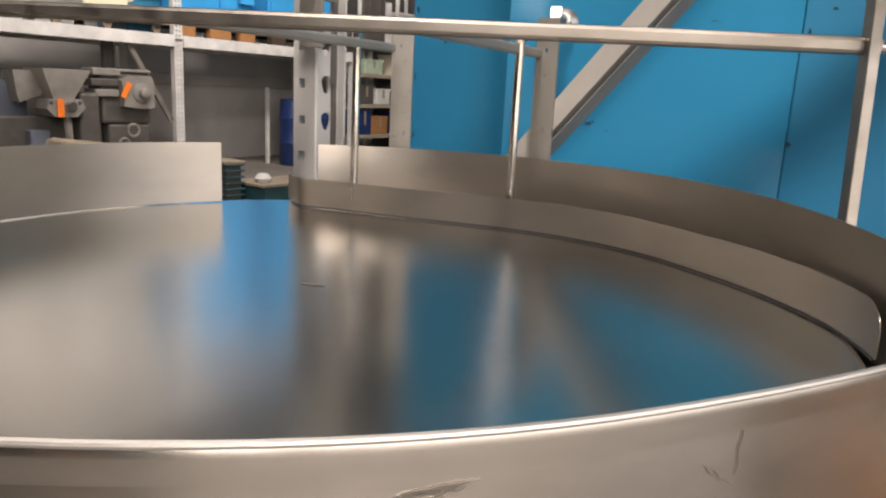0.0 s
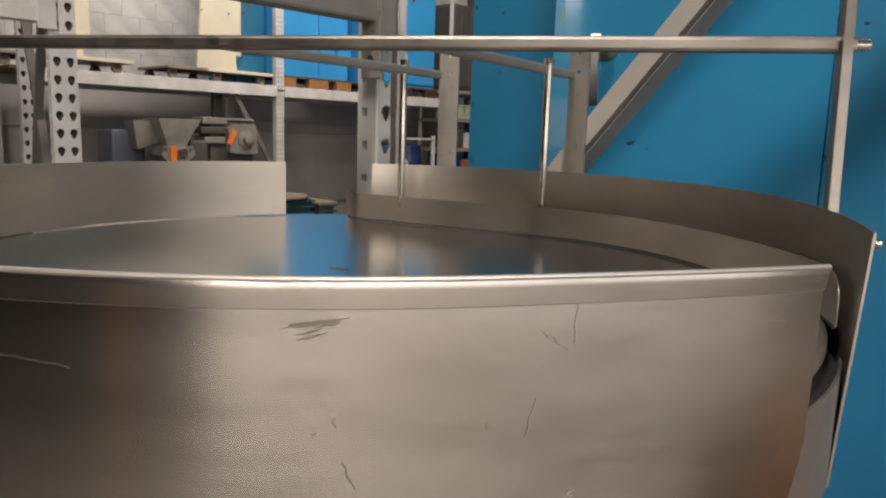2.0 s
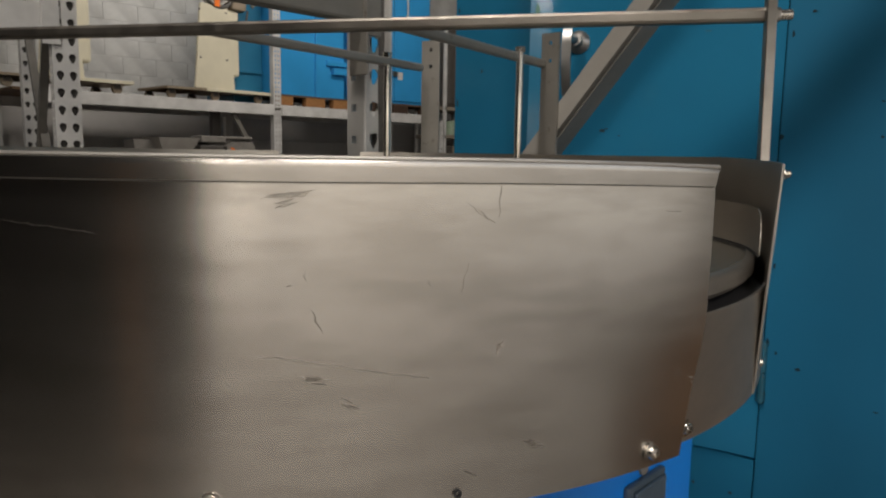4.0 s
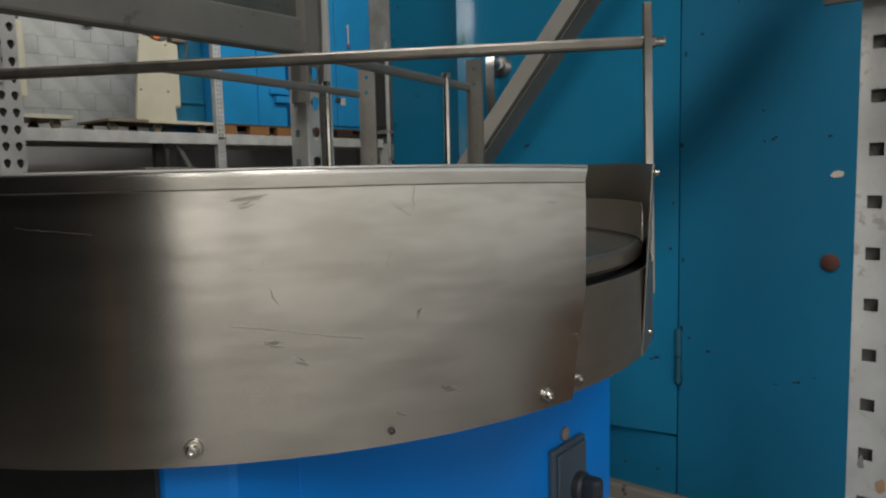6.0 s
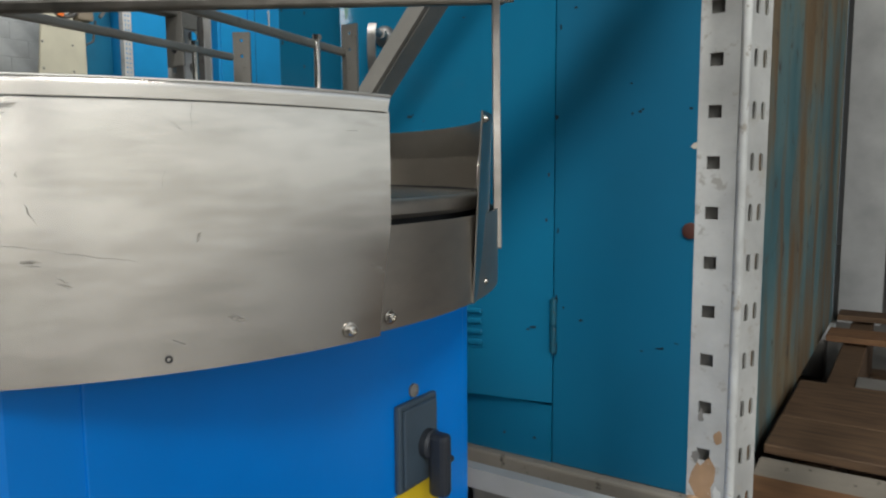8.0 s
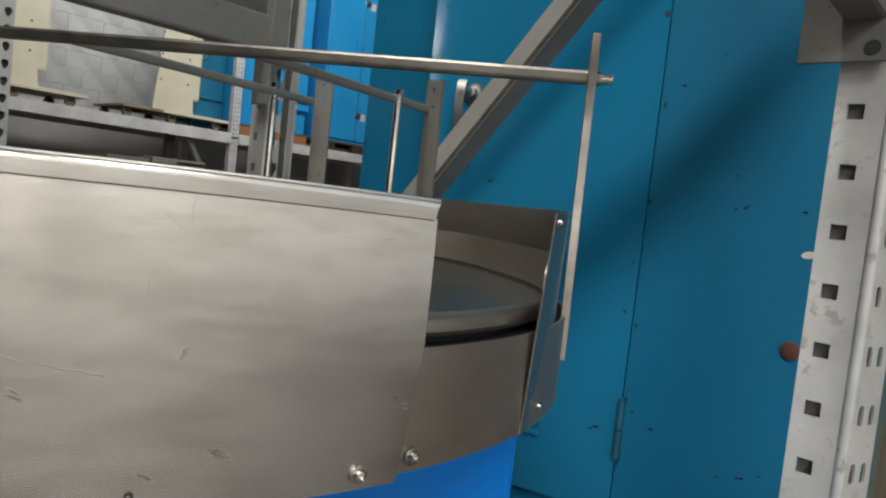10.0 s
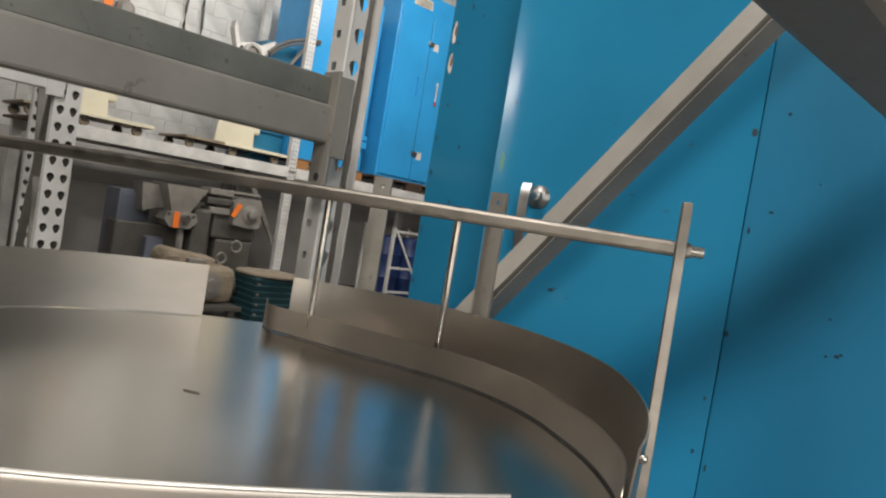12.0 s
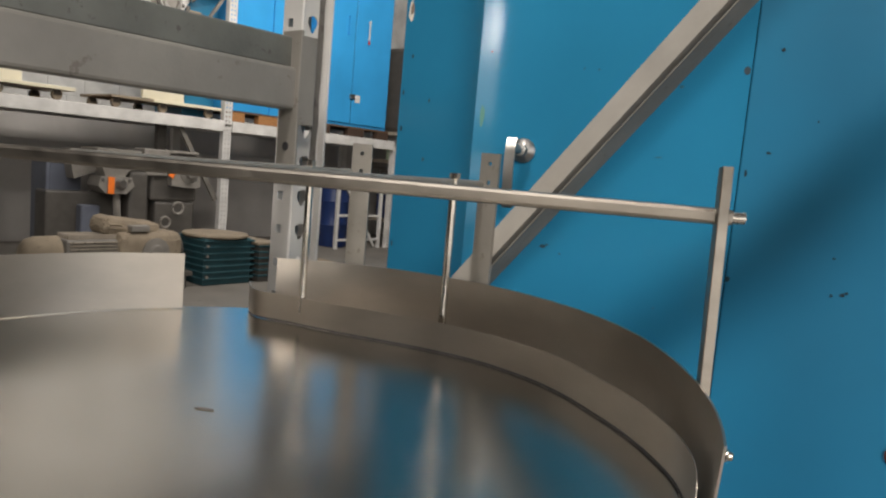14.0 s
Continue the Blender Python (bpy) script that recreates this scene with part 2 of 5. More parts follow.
def part(name, bm, material, parent, label="", smooth=False, m=None):
    """One mesh under a thing or a part; the bmesh is in world coordinates unless m gives a local pose."""
    ob = new(name, mesh_of(name, bm, material, smooth))
    if parent is not None:
        up, world_m = parent, Matrix()
        while up is not None:
            world_m = up.matrix_basis @ world_m
            up = up.parent
        ob.parent = parent
        ob.matrix_basis = world_m.inverted() if m is None else m
    elif m is not None:
        ob.matrix_basis = m
    if smooth:
        ob.data.set_sharp_from_angle(angle=radians(35))
    return tagged(ob, label)


def structure(name, bm, material, label, category):
    ob = new(name, mesh_of(name, bm, material))
    return tagged(ob, label, category, kind="structure")


def box(lo, hi, bevel=0.0, bm=None, turn=None):
    """A box from corner to corner, with rounded edges; turn: a pose applied to it."""
    b = bmesh.new()
    bmesh.ops.create_cube(b, size=1.0)
    size, mid = Vector(hi) - Vector(lo), (Vector(hi) + Vector(lo)) / 2
    bmesh.ops.scale(b, vec=size, verts=b.verts)
    bmesh.ops.translate(b, vec=mid, verts=b.verts)
    if bevel:
        bmesh.ops.bevel(b, geom=b.edges[:], offset=bevel, segments=2, affect="EDGES", profile=0.5)
    if turn is not None:
        b.transform(turn)
    if bm is None:
        return b
    return absorb(bm, b)


def absorb(bm, other):
    table = {v: bm.verts.new(v.co) for v in other.verts}
    for f in other.faces:
        bm.faces.new([table[v] for v in f.verts])
    other.free()
    return bm


def bar(a, b, wide, deep, up=(0, 0, 1), bevel=0.0, bm=None):
    """A straight bar of rectangular section from a to b; deep is measured along up."""
    a, b = Vector(a), Vector(b)
    ahead = (b - a).normalized()
    side = ahead.cross(Vector(up)).normalized()
    top = side.cross(ahead)
    m = Matrix((side, ahead, top)).transposed().to_4x4()
    m.translation = (a + b) / 2
    return box((-wide / 2, -(b - a).length / 2, -deep / 2), (wide / 2, (b - a).length / 2, deep / 2), bevel, bm, m)


def rod(a, b, r, n=16, bm=None, r2=None):
    a, b = Vector(a), Vector(b)
    o = bmesh.new()
    bmesh.ops.create_cone(o, cap_ends=True, segments=n, radius1=r, radius2=r if r2 is None else r2, depth=(b - a).length)
    m = (b - a).to_track_quat("Z", "Y").to_matrix().to_4x4()
    m.translation = (a + b) / 2
    o.transform(m)
    return o if bm is None else absorb(bm, o)


def lathe(profile, n=24, m=None, bm=None):
    """Turns a profile of (radius, height) round the z axis."""
    o = bmesh.new()
    rings = []
    for r, z in profile:
        rings.append([o.verts.new((r * math.cos(2 * math.pi * k / n), r * math.sin(2 * math.pi * k / n), z)) for k in range(n)] if r > 1e-6 else [o.verts.new((0, 0, z))])
    for p, q in zip(rings, rings[1:]):
        for k in range(n):
            loop = [p[k % len(p)], p[(k + 1) % len(p)], q[(k + 1) % len(q)], q[k % len(q)]]
            loop = list(dict.fromkeys(loop))
            if len(loop) > 2:
                o.faces.new(loop)
    if m is not None:
        o.transform(m)
    return o if bm is None else absorb(bm, o)


def tube(points, r, n=10, bm=None):
    """A bent round bar, cable or hose along points."""
    o = bmesh.new()
    pts = [Vector(p) for p in points]
    rings = []
    for k, p in enumerate(pts):
        ahead = (pts[min(k + 1, len(pts) - 1)] - pts[max(k - 1, 0)]).normalized()
        q = ahead.to_track_quat("Z", "Y")
        rings.append([o.verts.new(p + q @ Vector((r * math.cos(2 * math.pi * j / n), r * math.sin(2 * math.pi * j / n), 0))) for j in range(n)])
    for p, q in zip(rings, rings[1:]):
        for j in range(n):
            o.faces.new((p[j], p[(j + 1) % n], q[(j + 1) % n], q[j]))
    o.faces.new(rings[0])
    o.faces.new(rings[-1])
    return o if bm is None else absorb(bm, o)


def sheet(rows, thick, closed=False):
    """A bent sheet: rows of points, all of one length, given thickness along the normals."""
    o = bmesh.new()
    grid = [[o.verts.new(p) for p in row] for row in rows]
    for a, b in zip(grid, grid[1:]):
        for k in range(len(a) - (0 if closed else 1)):
            o.faces.new((a[k], a[(k + 1) % len(a)], b[(k + 1) % len(b)], b[k]))
    bmesh.ops.recalc_face_normals(o, faces=o.faces)
    bmesh.ops.solidify(o, geom=o.faces[:], thickness=thick)
    return o


def prism(outline, lo, hi, m=None, bm=None):
    """An outline of (u, v) pushed from lo to hi along the third axis."""
    o = bmesh.new()
    a = [o.verts.new((u, v, lo)) for u, v in outline]
    b = [o.verts.new((u, v, hi)) for u, v in outline]
    o.faces.new(a)
    o.faces.new(b)
    for k in range(len(a)):
        o.faces.new((a[k], a[(k + 1) % len(a)], b[(k + 1) % len(b)], b[k]))
    if m is not None:
        o.transform(m)
    return o if bm is None else absorb(bm, o)


def holed_plate(wide, high, holes, thick, m):
    """A plate in the xz plane from (0, 0) to (wide, high), with holes (u, v, outline) cut right through it."""
    o = bmesh.new()
    cells = []
    cols = sorted({round(h[0], 4) for h in holes})
    edges_u = [0.0] + [(a + b) / 2 for a, b in zip(cols, cols[1:])] + [wide]
    for ci, cu in enumerate(cols):
        vs = sorted(h[1] for h in holes if abs(h[0] - cu) < 1e-3)
        shape = next(h[2] for h in holes if abs(h[0] - cu) < 1e-3)
        edges_v = [0.0] + [(a + b) / 2 for a, b in zip(vs, vs[1:])] + [high]
        for vi, v in enumerate(vs):
            cells.append((edges_u[ci], edges_u[ci + 1], edges_v[vi], edges_v[vi + 1], cu, v, shape))
    for u0, u1, v0, v1, cu, cv, shape in cells:
        loops = []
        for y in (0.0, thick):
            inner = [o.verts.new((cu + du, y, cv + dv)) for du, dv in shape]
            outer = []
            for du, dv in shape:
                ku = ((u1 - cu) if du > 0 else (cu - u0)) / max(abs(du), 1e-6)
                kv = ((v1 - cv) if dv > 0 else (cv - v0)) / max(abs(dv), 1e-6)
                k = min(ku, kv)
                outer.append(o.verts.new((cu + du * k, y, cv + dv * k)))
            loops.append((inner, outer))
        n = len(shape)
        corners = {}
        for side, (inner, outer) in enumerate(loops):
            y = thick * side
            for k in range(n):
                a, b = outer[k], outer[(k + 1) % n]
                loop = [inner[k], a]
                on = lambda p: (abs(p.co.x - u0) < 1e-5, abs(p.co.x - u1) < 1e-5, abs(p.co.z - v0) < 1e-5, abs(p.co.z - v1) < 1e-5)
                sa, sb = on(a), on(b)
                if not any(p and q for p, q in zip(sa, sb)):
                    cx = u0 if (sa[0] or sb[0]) else u1
                    cz = v0 if (sa[2] or sb[2]) else v1
                    loop.append(o.verts.new((cx, y, cz)))
                loop += [b, inner[(k + 1) % n]]
                o.faces.new(loop)
        for k in range(n):
            o.faces.new((loops[0][0][k], loops[0][0][(k + 1) % n], loops[1][0][(k + 1) % n], loops[1][0][k]))
    o2 = bmesh.new()
    absorb(o2, o)
    for lo, hi in (((0, 0, 0), (wide, thick, 0)), ((0, 0, high), (wide, thick, high))):
        z = lo[2]
        o2.faces.new([o2.verts.new(p) for p in ((0, 0, z), (wide, 0, z), (wide, thick, z), (0, thick, z))])
    for x in (0, wide):
        o2.faces.new([o2.verts.new(p) for p in ((x, 0, 0), (x, thick, 0), (x, thick, high), (x, 0, high))])
    o2.transform(m)
    return o2


SQUARE = [(-1, -1), (0, -1), (1, -1), (1, 0), (1, 1), (0, 1), (-1, 1), (-1, 0)]
TEAR = [(-0.25, -1.15), (0.25, -1.15), (0.62, -0.45), (0.85, 0.1), (0.75, 0.65), (0.3, 1.0), (-0.3, 1.0), (-0.75, 0.65), (-0.85, 0.1), (-0.62, -0.45)]


def scaled(shape, k):
    return [(u * k, v * k) for u, v in shape]

# ---- the hall ----
FLOOR, ROOF = 0.0, 5.4
X0, X1, Y0, Y1 = -8.3, 6.0, -6.5, 9.5
structure("floor", box((X0 - 0.3, Y0 - 0.3, -0.2), (X1 + 0.3, Y1 + 0.3, FLOOR)), M_FLOOR, "worn grey concrete workshop floor", "floor")
structure("ceiling", box((X0 - 0.3, Y0 - 0.3, ROOF), (X1 + 0.3, Y1 + 0.3, ROOF + 0.2)), M_ROOF, "plain grey sheet roof of the hall", "ceiling")
structure("wall_north", box((X0 - 0.3, Y1, 0), (X1 + 0.3, Y1 + 0.25, ROOF)), M_ROOF, "plain grey sheet wall", "wall")
# unseen dark wall, added where the front guard mirrors darkness
S1 = -1.9
b = box((X0 - 0.3, S1 - 0.25, 0), (1.0, S1, ROOF))
box((0.75, Y0 - 0.25, 0), (1.0, S1 - 0.25, ROOF), bm=b)
structure("unseen_dark_wall", b, M_DARKWALL, "unseen near-black wall, added to darken the guard's reflection", "wall")
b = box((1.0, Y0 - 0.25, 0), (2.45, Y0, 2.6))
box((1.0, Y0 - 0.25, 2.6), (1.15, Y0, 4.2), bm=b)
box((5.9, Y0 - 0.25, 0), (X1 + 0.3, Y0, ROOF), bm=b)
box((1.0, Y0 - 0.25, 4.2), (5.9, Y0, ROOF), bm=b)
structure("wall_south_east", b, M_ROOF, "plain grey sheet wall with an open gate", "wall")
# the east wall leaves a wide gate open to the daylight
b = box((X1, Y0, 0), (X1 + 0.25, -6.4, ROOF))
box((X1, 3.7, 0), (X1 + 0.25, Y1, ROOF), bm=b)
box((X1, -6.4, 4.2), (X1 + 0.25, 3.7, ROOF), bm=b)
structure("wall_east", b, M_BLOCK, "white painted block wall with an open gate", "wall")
structure("ground", box((X1 + 0.25, -30, -0.25), (40, 30, -0.02)), M_FLOOR, "grey concrete yard outside the hall", "ground")
structure("wall_west", box((X0 - 0.25, Y0, 0), (X0 - 0.012, Y1, ROOF)), M_BLOCK, "white painted block wall above a grey dado", "wall")
structure("wall_west_dado", box((X0 - 0.01, Y0, 0), (X0 + 0.03, Y1, 1.43)), M_GREYWALL, "grey plastered lower wall", "wall")
# another unseen dark wall, added to keep the guard's left reflection dark
structure("unseen_dark_partition", box((-1.75, S1, 0), (-1.6, -0.25, 2.6)), M_DARKWALL, "unseen near-black partition, added to darken the guard's reflection", "wall")

plank = thing("timber_board", (0.33, S1 + 0.1, 0), "brown timber board leaning on the dark wall", "board")
part("board_body", box((0.24, 0, 0), (0.40, 0.03, 0.75), 0.004, turn=pose(0, S1 + 0.16, 0.008, 10, 0, 0)), M_WOOD, plank)

# ---- the rotary table ----
CX, CY, RAD, REAR = -0.511, 0.545, 0.559, 0.532
DISC_Z, SKIRT_Z, TOP_Z = 0.883, 0.752, 0.985


def on_ring(deg, r, z):
    return (CX + r * math.cos(radians(deg)), CY + r * math.sin(radians(deg)), z)


def arc(a, b, step=2.0):
    n = max(2, int(abs(b - a) / step) + 1)
    return [a + (b - a) * k / (n - 1) for k in range(n)]


def sprung(deg, amount):
    """The front guard's free end stands off the ring."""
    return amount * max(0.0, (deg + 32) / 22) ** 2


table = thing("rotary_table", (0, 0, 0), "stainless rotary accumulating table on a bright blue steel cabinet", "machine")
disc = part("disc", lathe([(0, DISC_Z - 0.021), (0.530, DISC_Z - 0.021), (0.530, DISC_Z), (0, DISC_Z)], 160, pose(CX, CY, 0)), M_DISC, table, "scuffed stainless turning disc", smooth=True)
part("rolled_edge", lathe([(0.5302, DISC_Z - 0.0208), (0.536, DISC_Z - 0.0205), (0.5395, DISC_Z - 0.016), (0.5395, DISC_Z - 0.0075), (0.538, DISC_Z - 0.0035), (0.5355, DISC_Z - 0.0012), (0.5302, DISC_Z - 0.0002)], 160, pose(CX, CY, 0)), M_RING, disc, "rolled edge of the disc", smooth=True)
# black filler, added so that the gap round the disc looks dark
part("under_disc_fill", lathe([(0, SKIRT_Z + 0.02), (0.551, SKIRT_Z + 0.02), (0.551, 0.850), (0.52, 0.852), (0.52, DISC_Z - 0.0215), (0, DISC_Z - 0.0215)], 64, pose(CX, CY, 0)), M_DARK, table)
degs = arc(0, 357, 3)
part("base_ring", sheet([[on_ring(d, 0.553, z) for d in degs] for z in (SKIRT_Z + 0.003, 0.79, 0.83, 0.858)], 0.0025, closed=True), M_RING, table, "low stainless ring round the disc", smooth=True)

# front guard: the free end is cut upright above, aslant below; the hem leans out
levels = ((SKIRT_Z, -9.6, 0.004), (0.80, -9.4, 0.008), (0.84, -9.2, 0.013), (0.864, -9.2, 0.016), (0.92, -9.3, 0.0175), (0.9675, -9.4, 0.018))
guard = part("front_guard", sheet([[on_ring(d, RAD + 0.003 + sprung(d, off), z + sprung(d, 0.003 if z < 0.76 else -0.003 if z > 0.96 else 0.0)) for d in arc(-160, end)] for z, end, off in levels], 0.002), M_SKIRT, table, "tall front guard of brushed stainless sheet, scratched and smudged", smooth=True)
hem = ((0.9668, 0.0032, -9.9), (0.9670, 0.0070, -9.85), (0.971, 0.0072, -9.8), (0.976, 0.0075, -9.7), (0.9792, 0.0076, -9.6), (0.9804, 0.0070, -9.55), (0.9806, 0.0062, -9.55), (0.9796, 0.0050, -9.55))
part("hem", sheet([[on_ring(d, RAD + out + sprung(d, 0.018), z - sprung(d, 0.003)) for d in arc(-160, end)] for z, out, end in hem], 0.002), M_SKIRT, guard, "folded hem along the upper edge", smooth=True)
# light catching the upper edge is put into the rim's pale colour
part("rim", tube([on_ring(d, RAD + 0.0064 + sprung(d, 0.018), 0.9808 - sprung(d, 0.003)) for d in arc(-160, -9.6)], 0.0016, 8), M_EDGE, guard, "upper rim made pale to stand for its lit edge", smooth=True)
# the crease's shade under the hem, laid on as a grey strip
part("fold_shade", sheet([[on_ring(d, RAD + 0.0045 + sprung(d, 0.018), z - sprung(d, 0.003)) for d in arc(-160, -9.7)] for z in (0.9660, 0.9667)], 0.0010), M_CAST, guard, smooth=True)
part("left_guard", sheet([[on_ring(d, 0.512, z) for d in arc(153.4, 226)] for z in (DISC_Z + 0.002, 0.91, 0.95, TOP_Z)], 0.002), M_GUARD, table, "stainless side guard", smooth=True)
def flare(d, z):
    """The rear guard's free end stands off, most at its top."""
    return (0.022 + 0.012 * (z - SKIRT_Z) / 0.23) * max(0.0, (42 - d) / 31.7) ** 1.5 - 0.0006 * max(0.0, d - 112)


rear = [[on_ring(d, REAR + flare(d, z), z - 0.006 * max(0.0, (40 - d) / 30)) for d in arc(10.3, 135)] for z in (SKIRT_Z + 0.008, 0.83, 0.91, TOP_Z)]
part("rear_guard", sheet(rear, 0.002), M_GUARD, table, "tall stainless rear guard", smooth=True)

# guide strip above the disc, with its end curled back
STRIP = ((140.4, 0.545), (140.3, 0.520), (139.8, 0.495), (138.8, 0.468), (136, 0.448), (131, 0.430), (125, 0.410), (118, 0.394), (110, 0.388), (103, 0.390), (96, 0.397), (88, 0.409), (80, 0.424), (72, 0.437), (64, 0.450), (56, 0.461), (48, 0.472), (40, 0.490), (32, 0.510), (25, 0.528), (17, 0.542), (11, 0.551), (6.5, 0.557))


def strip_r(d):
    """Radius of the strip at an angle: a smooth curve through STRIP."""
    pts = STRIP[::-1]
    k = max(1, min(len(pts) - 2, next((i for i, p in enumerate(pts) if p[0] > d), len(pts) - 1) - 1))
    (d0, r0), (d1, r1) = pts[k], pts[k + 1]
    m0 = (pts[k + 1][1] - pts[k - 1][1]) / (pts[k + 1][0] - pts[k - 1][0])
    j = min(k + 2, len(pts) - 1)
    m1 = (pts[j][1] - pts[k][1]) / (pts[j][0] - pts[k][0])
    f, w = (d - d0) / (d1 - d0), d1 - d0
    if f < 0:
        return r0 + (d - d0) * m0
    return r0 * (1 + 2 * f) * (1 - f) ** 2 + m0 * w * f * (1 - f) ** 2 + r1 * f * f * (3 - 2 * f) + m1 * w * f * f * (f - 1)


def strip_h(d):
    """Height of the strip; its free end has a rounded upper corner."""
    return 0.046 - 0.026 * (1 - math.sqrt(max(0.0, 1 - max(0.0, (19.0 - d) / 4.01) ** 2)))


part("guide_strip", sheet([[on_ring(d, strip_r(d), DISC_Z + 0.003 + k * strip_h(d)) for d in arc(140.4, 15, 0.45)] for k in (0, 0.33, 0.67, 1)], 0.0011), M_GUARD, table, "curved stainless guide strip above the disc", smooth=True)

# the strip's contact shadow on the disc, drawn as a thin black band
part("strip_shadow_line", sheet([[on_ring(d, strip_r(d) - 0.001, z) for d in arc(140, 15.5, 0.9)] for z in (DISC_Z + 0.0006, DISC_Z + 0.0032)], 0.0012), M_DARK, table, "thin black line standing for the shadow under the strip", smooth=True)

# overhead rail, its posts, and the arms that carry the strip
RAIL_Z = 1.153
part("rail", bar((-1.13, 0.200, RAIL_Z), (-0.036, 0.848, RAIL_Z), 0.0145, 0.0175, bevel=0.0045), M_BAR, table, "square stainless rail across the table")
part("rail_end_bolt", rod((-0.040, 0.846, RAIL_Z), (-0.026, 0.855, RAIL_Z), 0.0065), M_BOLT, table, smooth=True)
for px, py, lean in ((-0.046, 0.838, 0.016), (-1.118, 0.207, 0.0)):
    part("rail_post", bar((px + lean, py - 1.3 * lean, 0.800), (px, py, 1.205), 0.020, 0.011, up=(0.86, 0.51, 0), bevel=0.001), M_BAR, table, "flat stainless post")
for (ax, ay), (bx, by), (rx, ry) in (((-0.454, 0.602), (-0.545, 1.085), (-0.519, 0.977)), ((-0.702, 0.455), (-0.778, 0.990), (-0.763, 0.882))):
    part("arm", bar((ax, ay, RAIL_Z + 0.003), (bx, by, RAIL_Z + 0.003), 0.014, 0.015, bevel=0.004), M_FLAT, table)
    b = rod((rx, ry, 0.905), (rx, ry, RAIL_Z + 0.013), 0.0065)
    rod((rx, ry, RAIL_Z + 0.011), (rx, ry, RAIL_Z + 0.020), 0.009, 6, b)
    part("hanger_rod", b, M_ROD, table, "bright round rod", smooth=True)
for bx, by, deg in ((-0.530, 1.084, 93), (-0.776, 1.014, 119)):
    m = pose(bx, by, 0.776, 0, 0, deg - 90) @ pose(-0.019, 0, 0)
    holes = [(0.019, 0.385, scaled(SQUARE, 0.0035)), (0.019, 0.418, scaled(SQUARE, 0.0035))]
    part("bracket", holed_plate(0.038, 0.436, holes, 0.006, m), M_FLAT, table, "drilled flat bracket")


def bolt(parent, deg, r, z, size=0.0056):
    m = pose(*on_ring(deg, r, z)) @ Euler((0, radians(90), radians(deg))).to_matrix().to_4x4()
    b = lathe([(0, 0), (size * 1.3, 0), (size * 1.3, 0.0012), (size * 0.95, 0.0014), (size * 0.92, 0.0035), (size * 0.75, 0.0052), (size * 0.45, 0.0056), (size * 0.42, 0.003), (0, 0.003)], 20, m)
    return part("bolt", b, M_BOLT, parent, smooth=True)


for d in (-13.2, -45.3, -92, -128):
    bolt(guard, d, RAD + 0.0045 + sprung(d, 0.004), 0.7665)
bolt(table, -7.1, 0.5545, 0.768)
bolt(table, 15.8, REAR + flare(15.8, 0.773) + 0.001, 0.773, 0.005)
bolt(table, 10.9, REAR + flare(10.9, 0.972) + 0.001, 0.970, 0.004)
b = lathe([(0.0016, 0.0006), (0.0030, 0.0006), (0.0030, 0.0002), (0.0016, -0.002), (0, -0.002)], 16, pose(*on_ring(-29.4, RAD + 0.0042, 0.764)) @ Euler((0, radians(90), radians(-29.4))).to_matrix().to_4x4())
part("screw_hole", b, M_DARK, guard)

# scratches and smears on the front guard: thin curved marks
MARKS = ((-42.4, 0.955, -38.5, 0.960, 0.0024), (-41.4, 0.9505, -39.5, 0.9545, 0.0018), (-38.9, 0.890, -38.2, 0.8745, 0.0007), (-39.3, 0.9137, -39.2, 0.9066, 0.0004), (-40.4, 0.9042, -40.0, 0.9053, 0.0008), (-42.2, 0.8615, -37.1, 0.8545, 0.0006), (-37.1, 0.853, -31.4, 0.8436, 0.0006), (-39.5, 0.846, -37.8, 0.8443, 0.0017), (-27.2, 0.8555, -26.3, 0.8625, 0.0020), (-29.1, 0.7788, -28.0, 0.7746, 0.0009), (-25.3, 0.7925, -22.8, 0.787, 0.0016), (-10.9, 0.822, -10.0, 0.820, 0.0020), (-28.9, 0.917, -29.4, 0.897, 0.0002), (-31.6, 0.907, -31.4, 0.9015, 0.0003), (-44.3, 0.846, -43.8, 0.841, 0.0006), (-28.4, 0.9507, -27.1, 0.9405, 0.0003), (-58.0, 0.941, -51.9, 0.935, 0.0004), (-37.2, 0.832, -35.6, 0.826, 0.0015), (-13.9, 0.947, -12.5, 0.9465, 0.0007), (-29.0, 0.954, -27.6, 0.9425, 0.0002), (-26.9, 0.9445, -26.8, 0.9665, 0.0002))
STROKES = []
for a0, z0, a1, z1, wide in MARKS:
    if wide < 0.0015:
        STROKES.append((a0, z0, a1, z1, wide))
        continue
    for k in range(5):
        f, g = 0.5 * random.random(), 0.5 + 0.5 * random.random()
        lift = 0.006 * (random.random() - 0.5)
        STROKES.append((a0 + (a1 - a0) * f, z0 + (z1 - z0) * f + lift, a0 + (a1 - a0) * g, z0 + (z1 - z0) * g + lift, wide * (0.25 + 0.35 * random.random())))
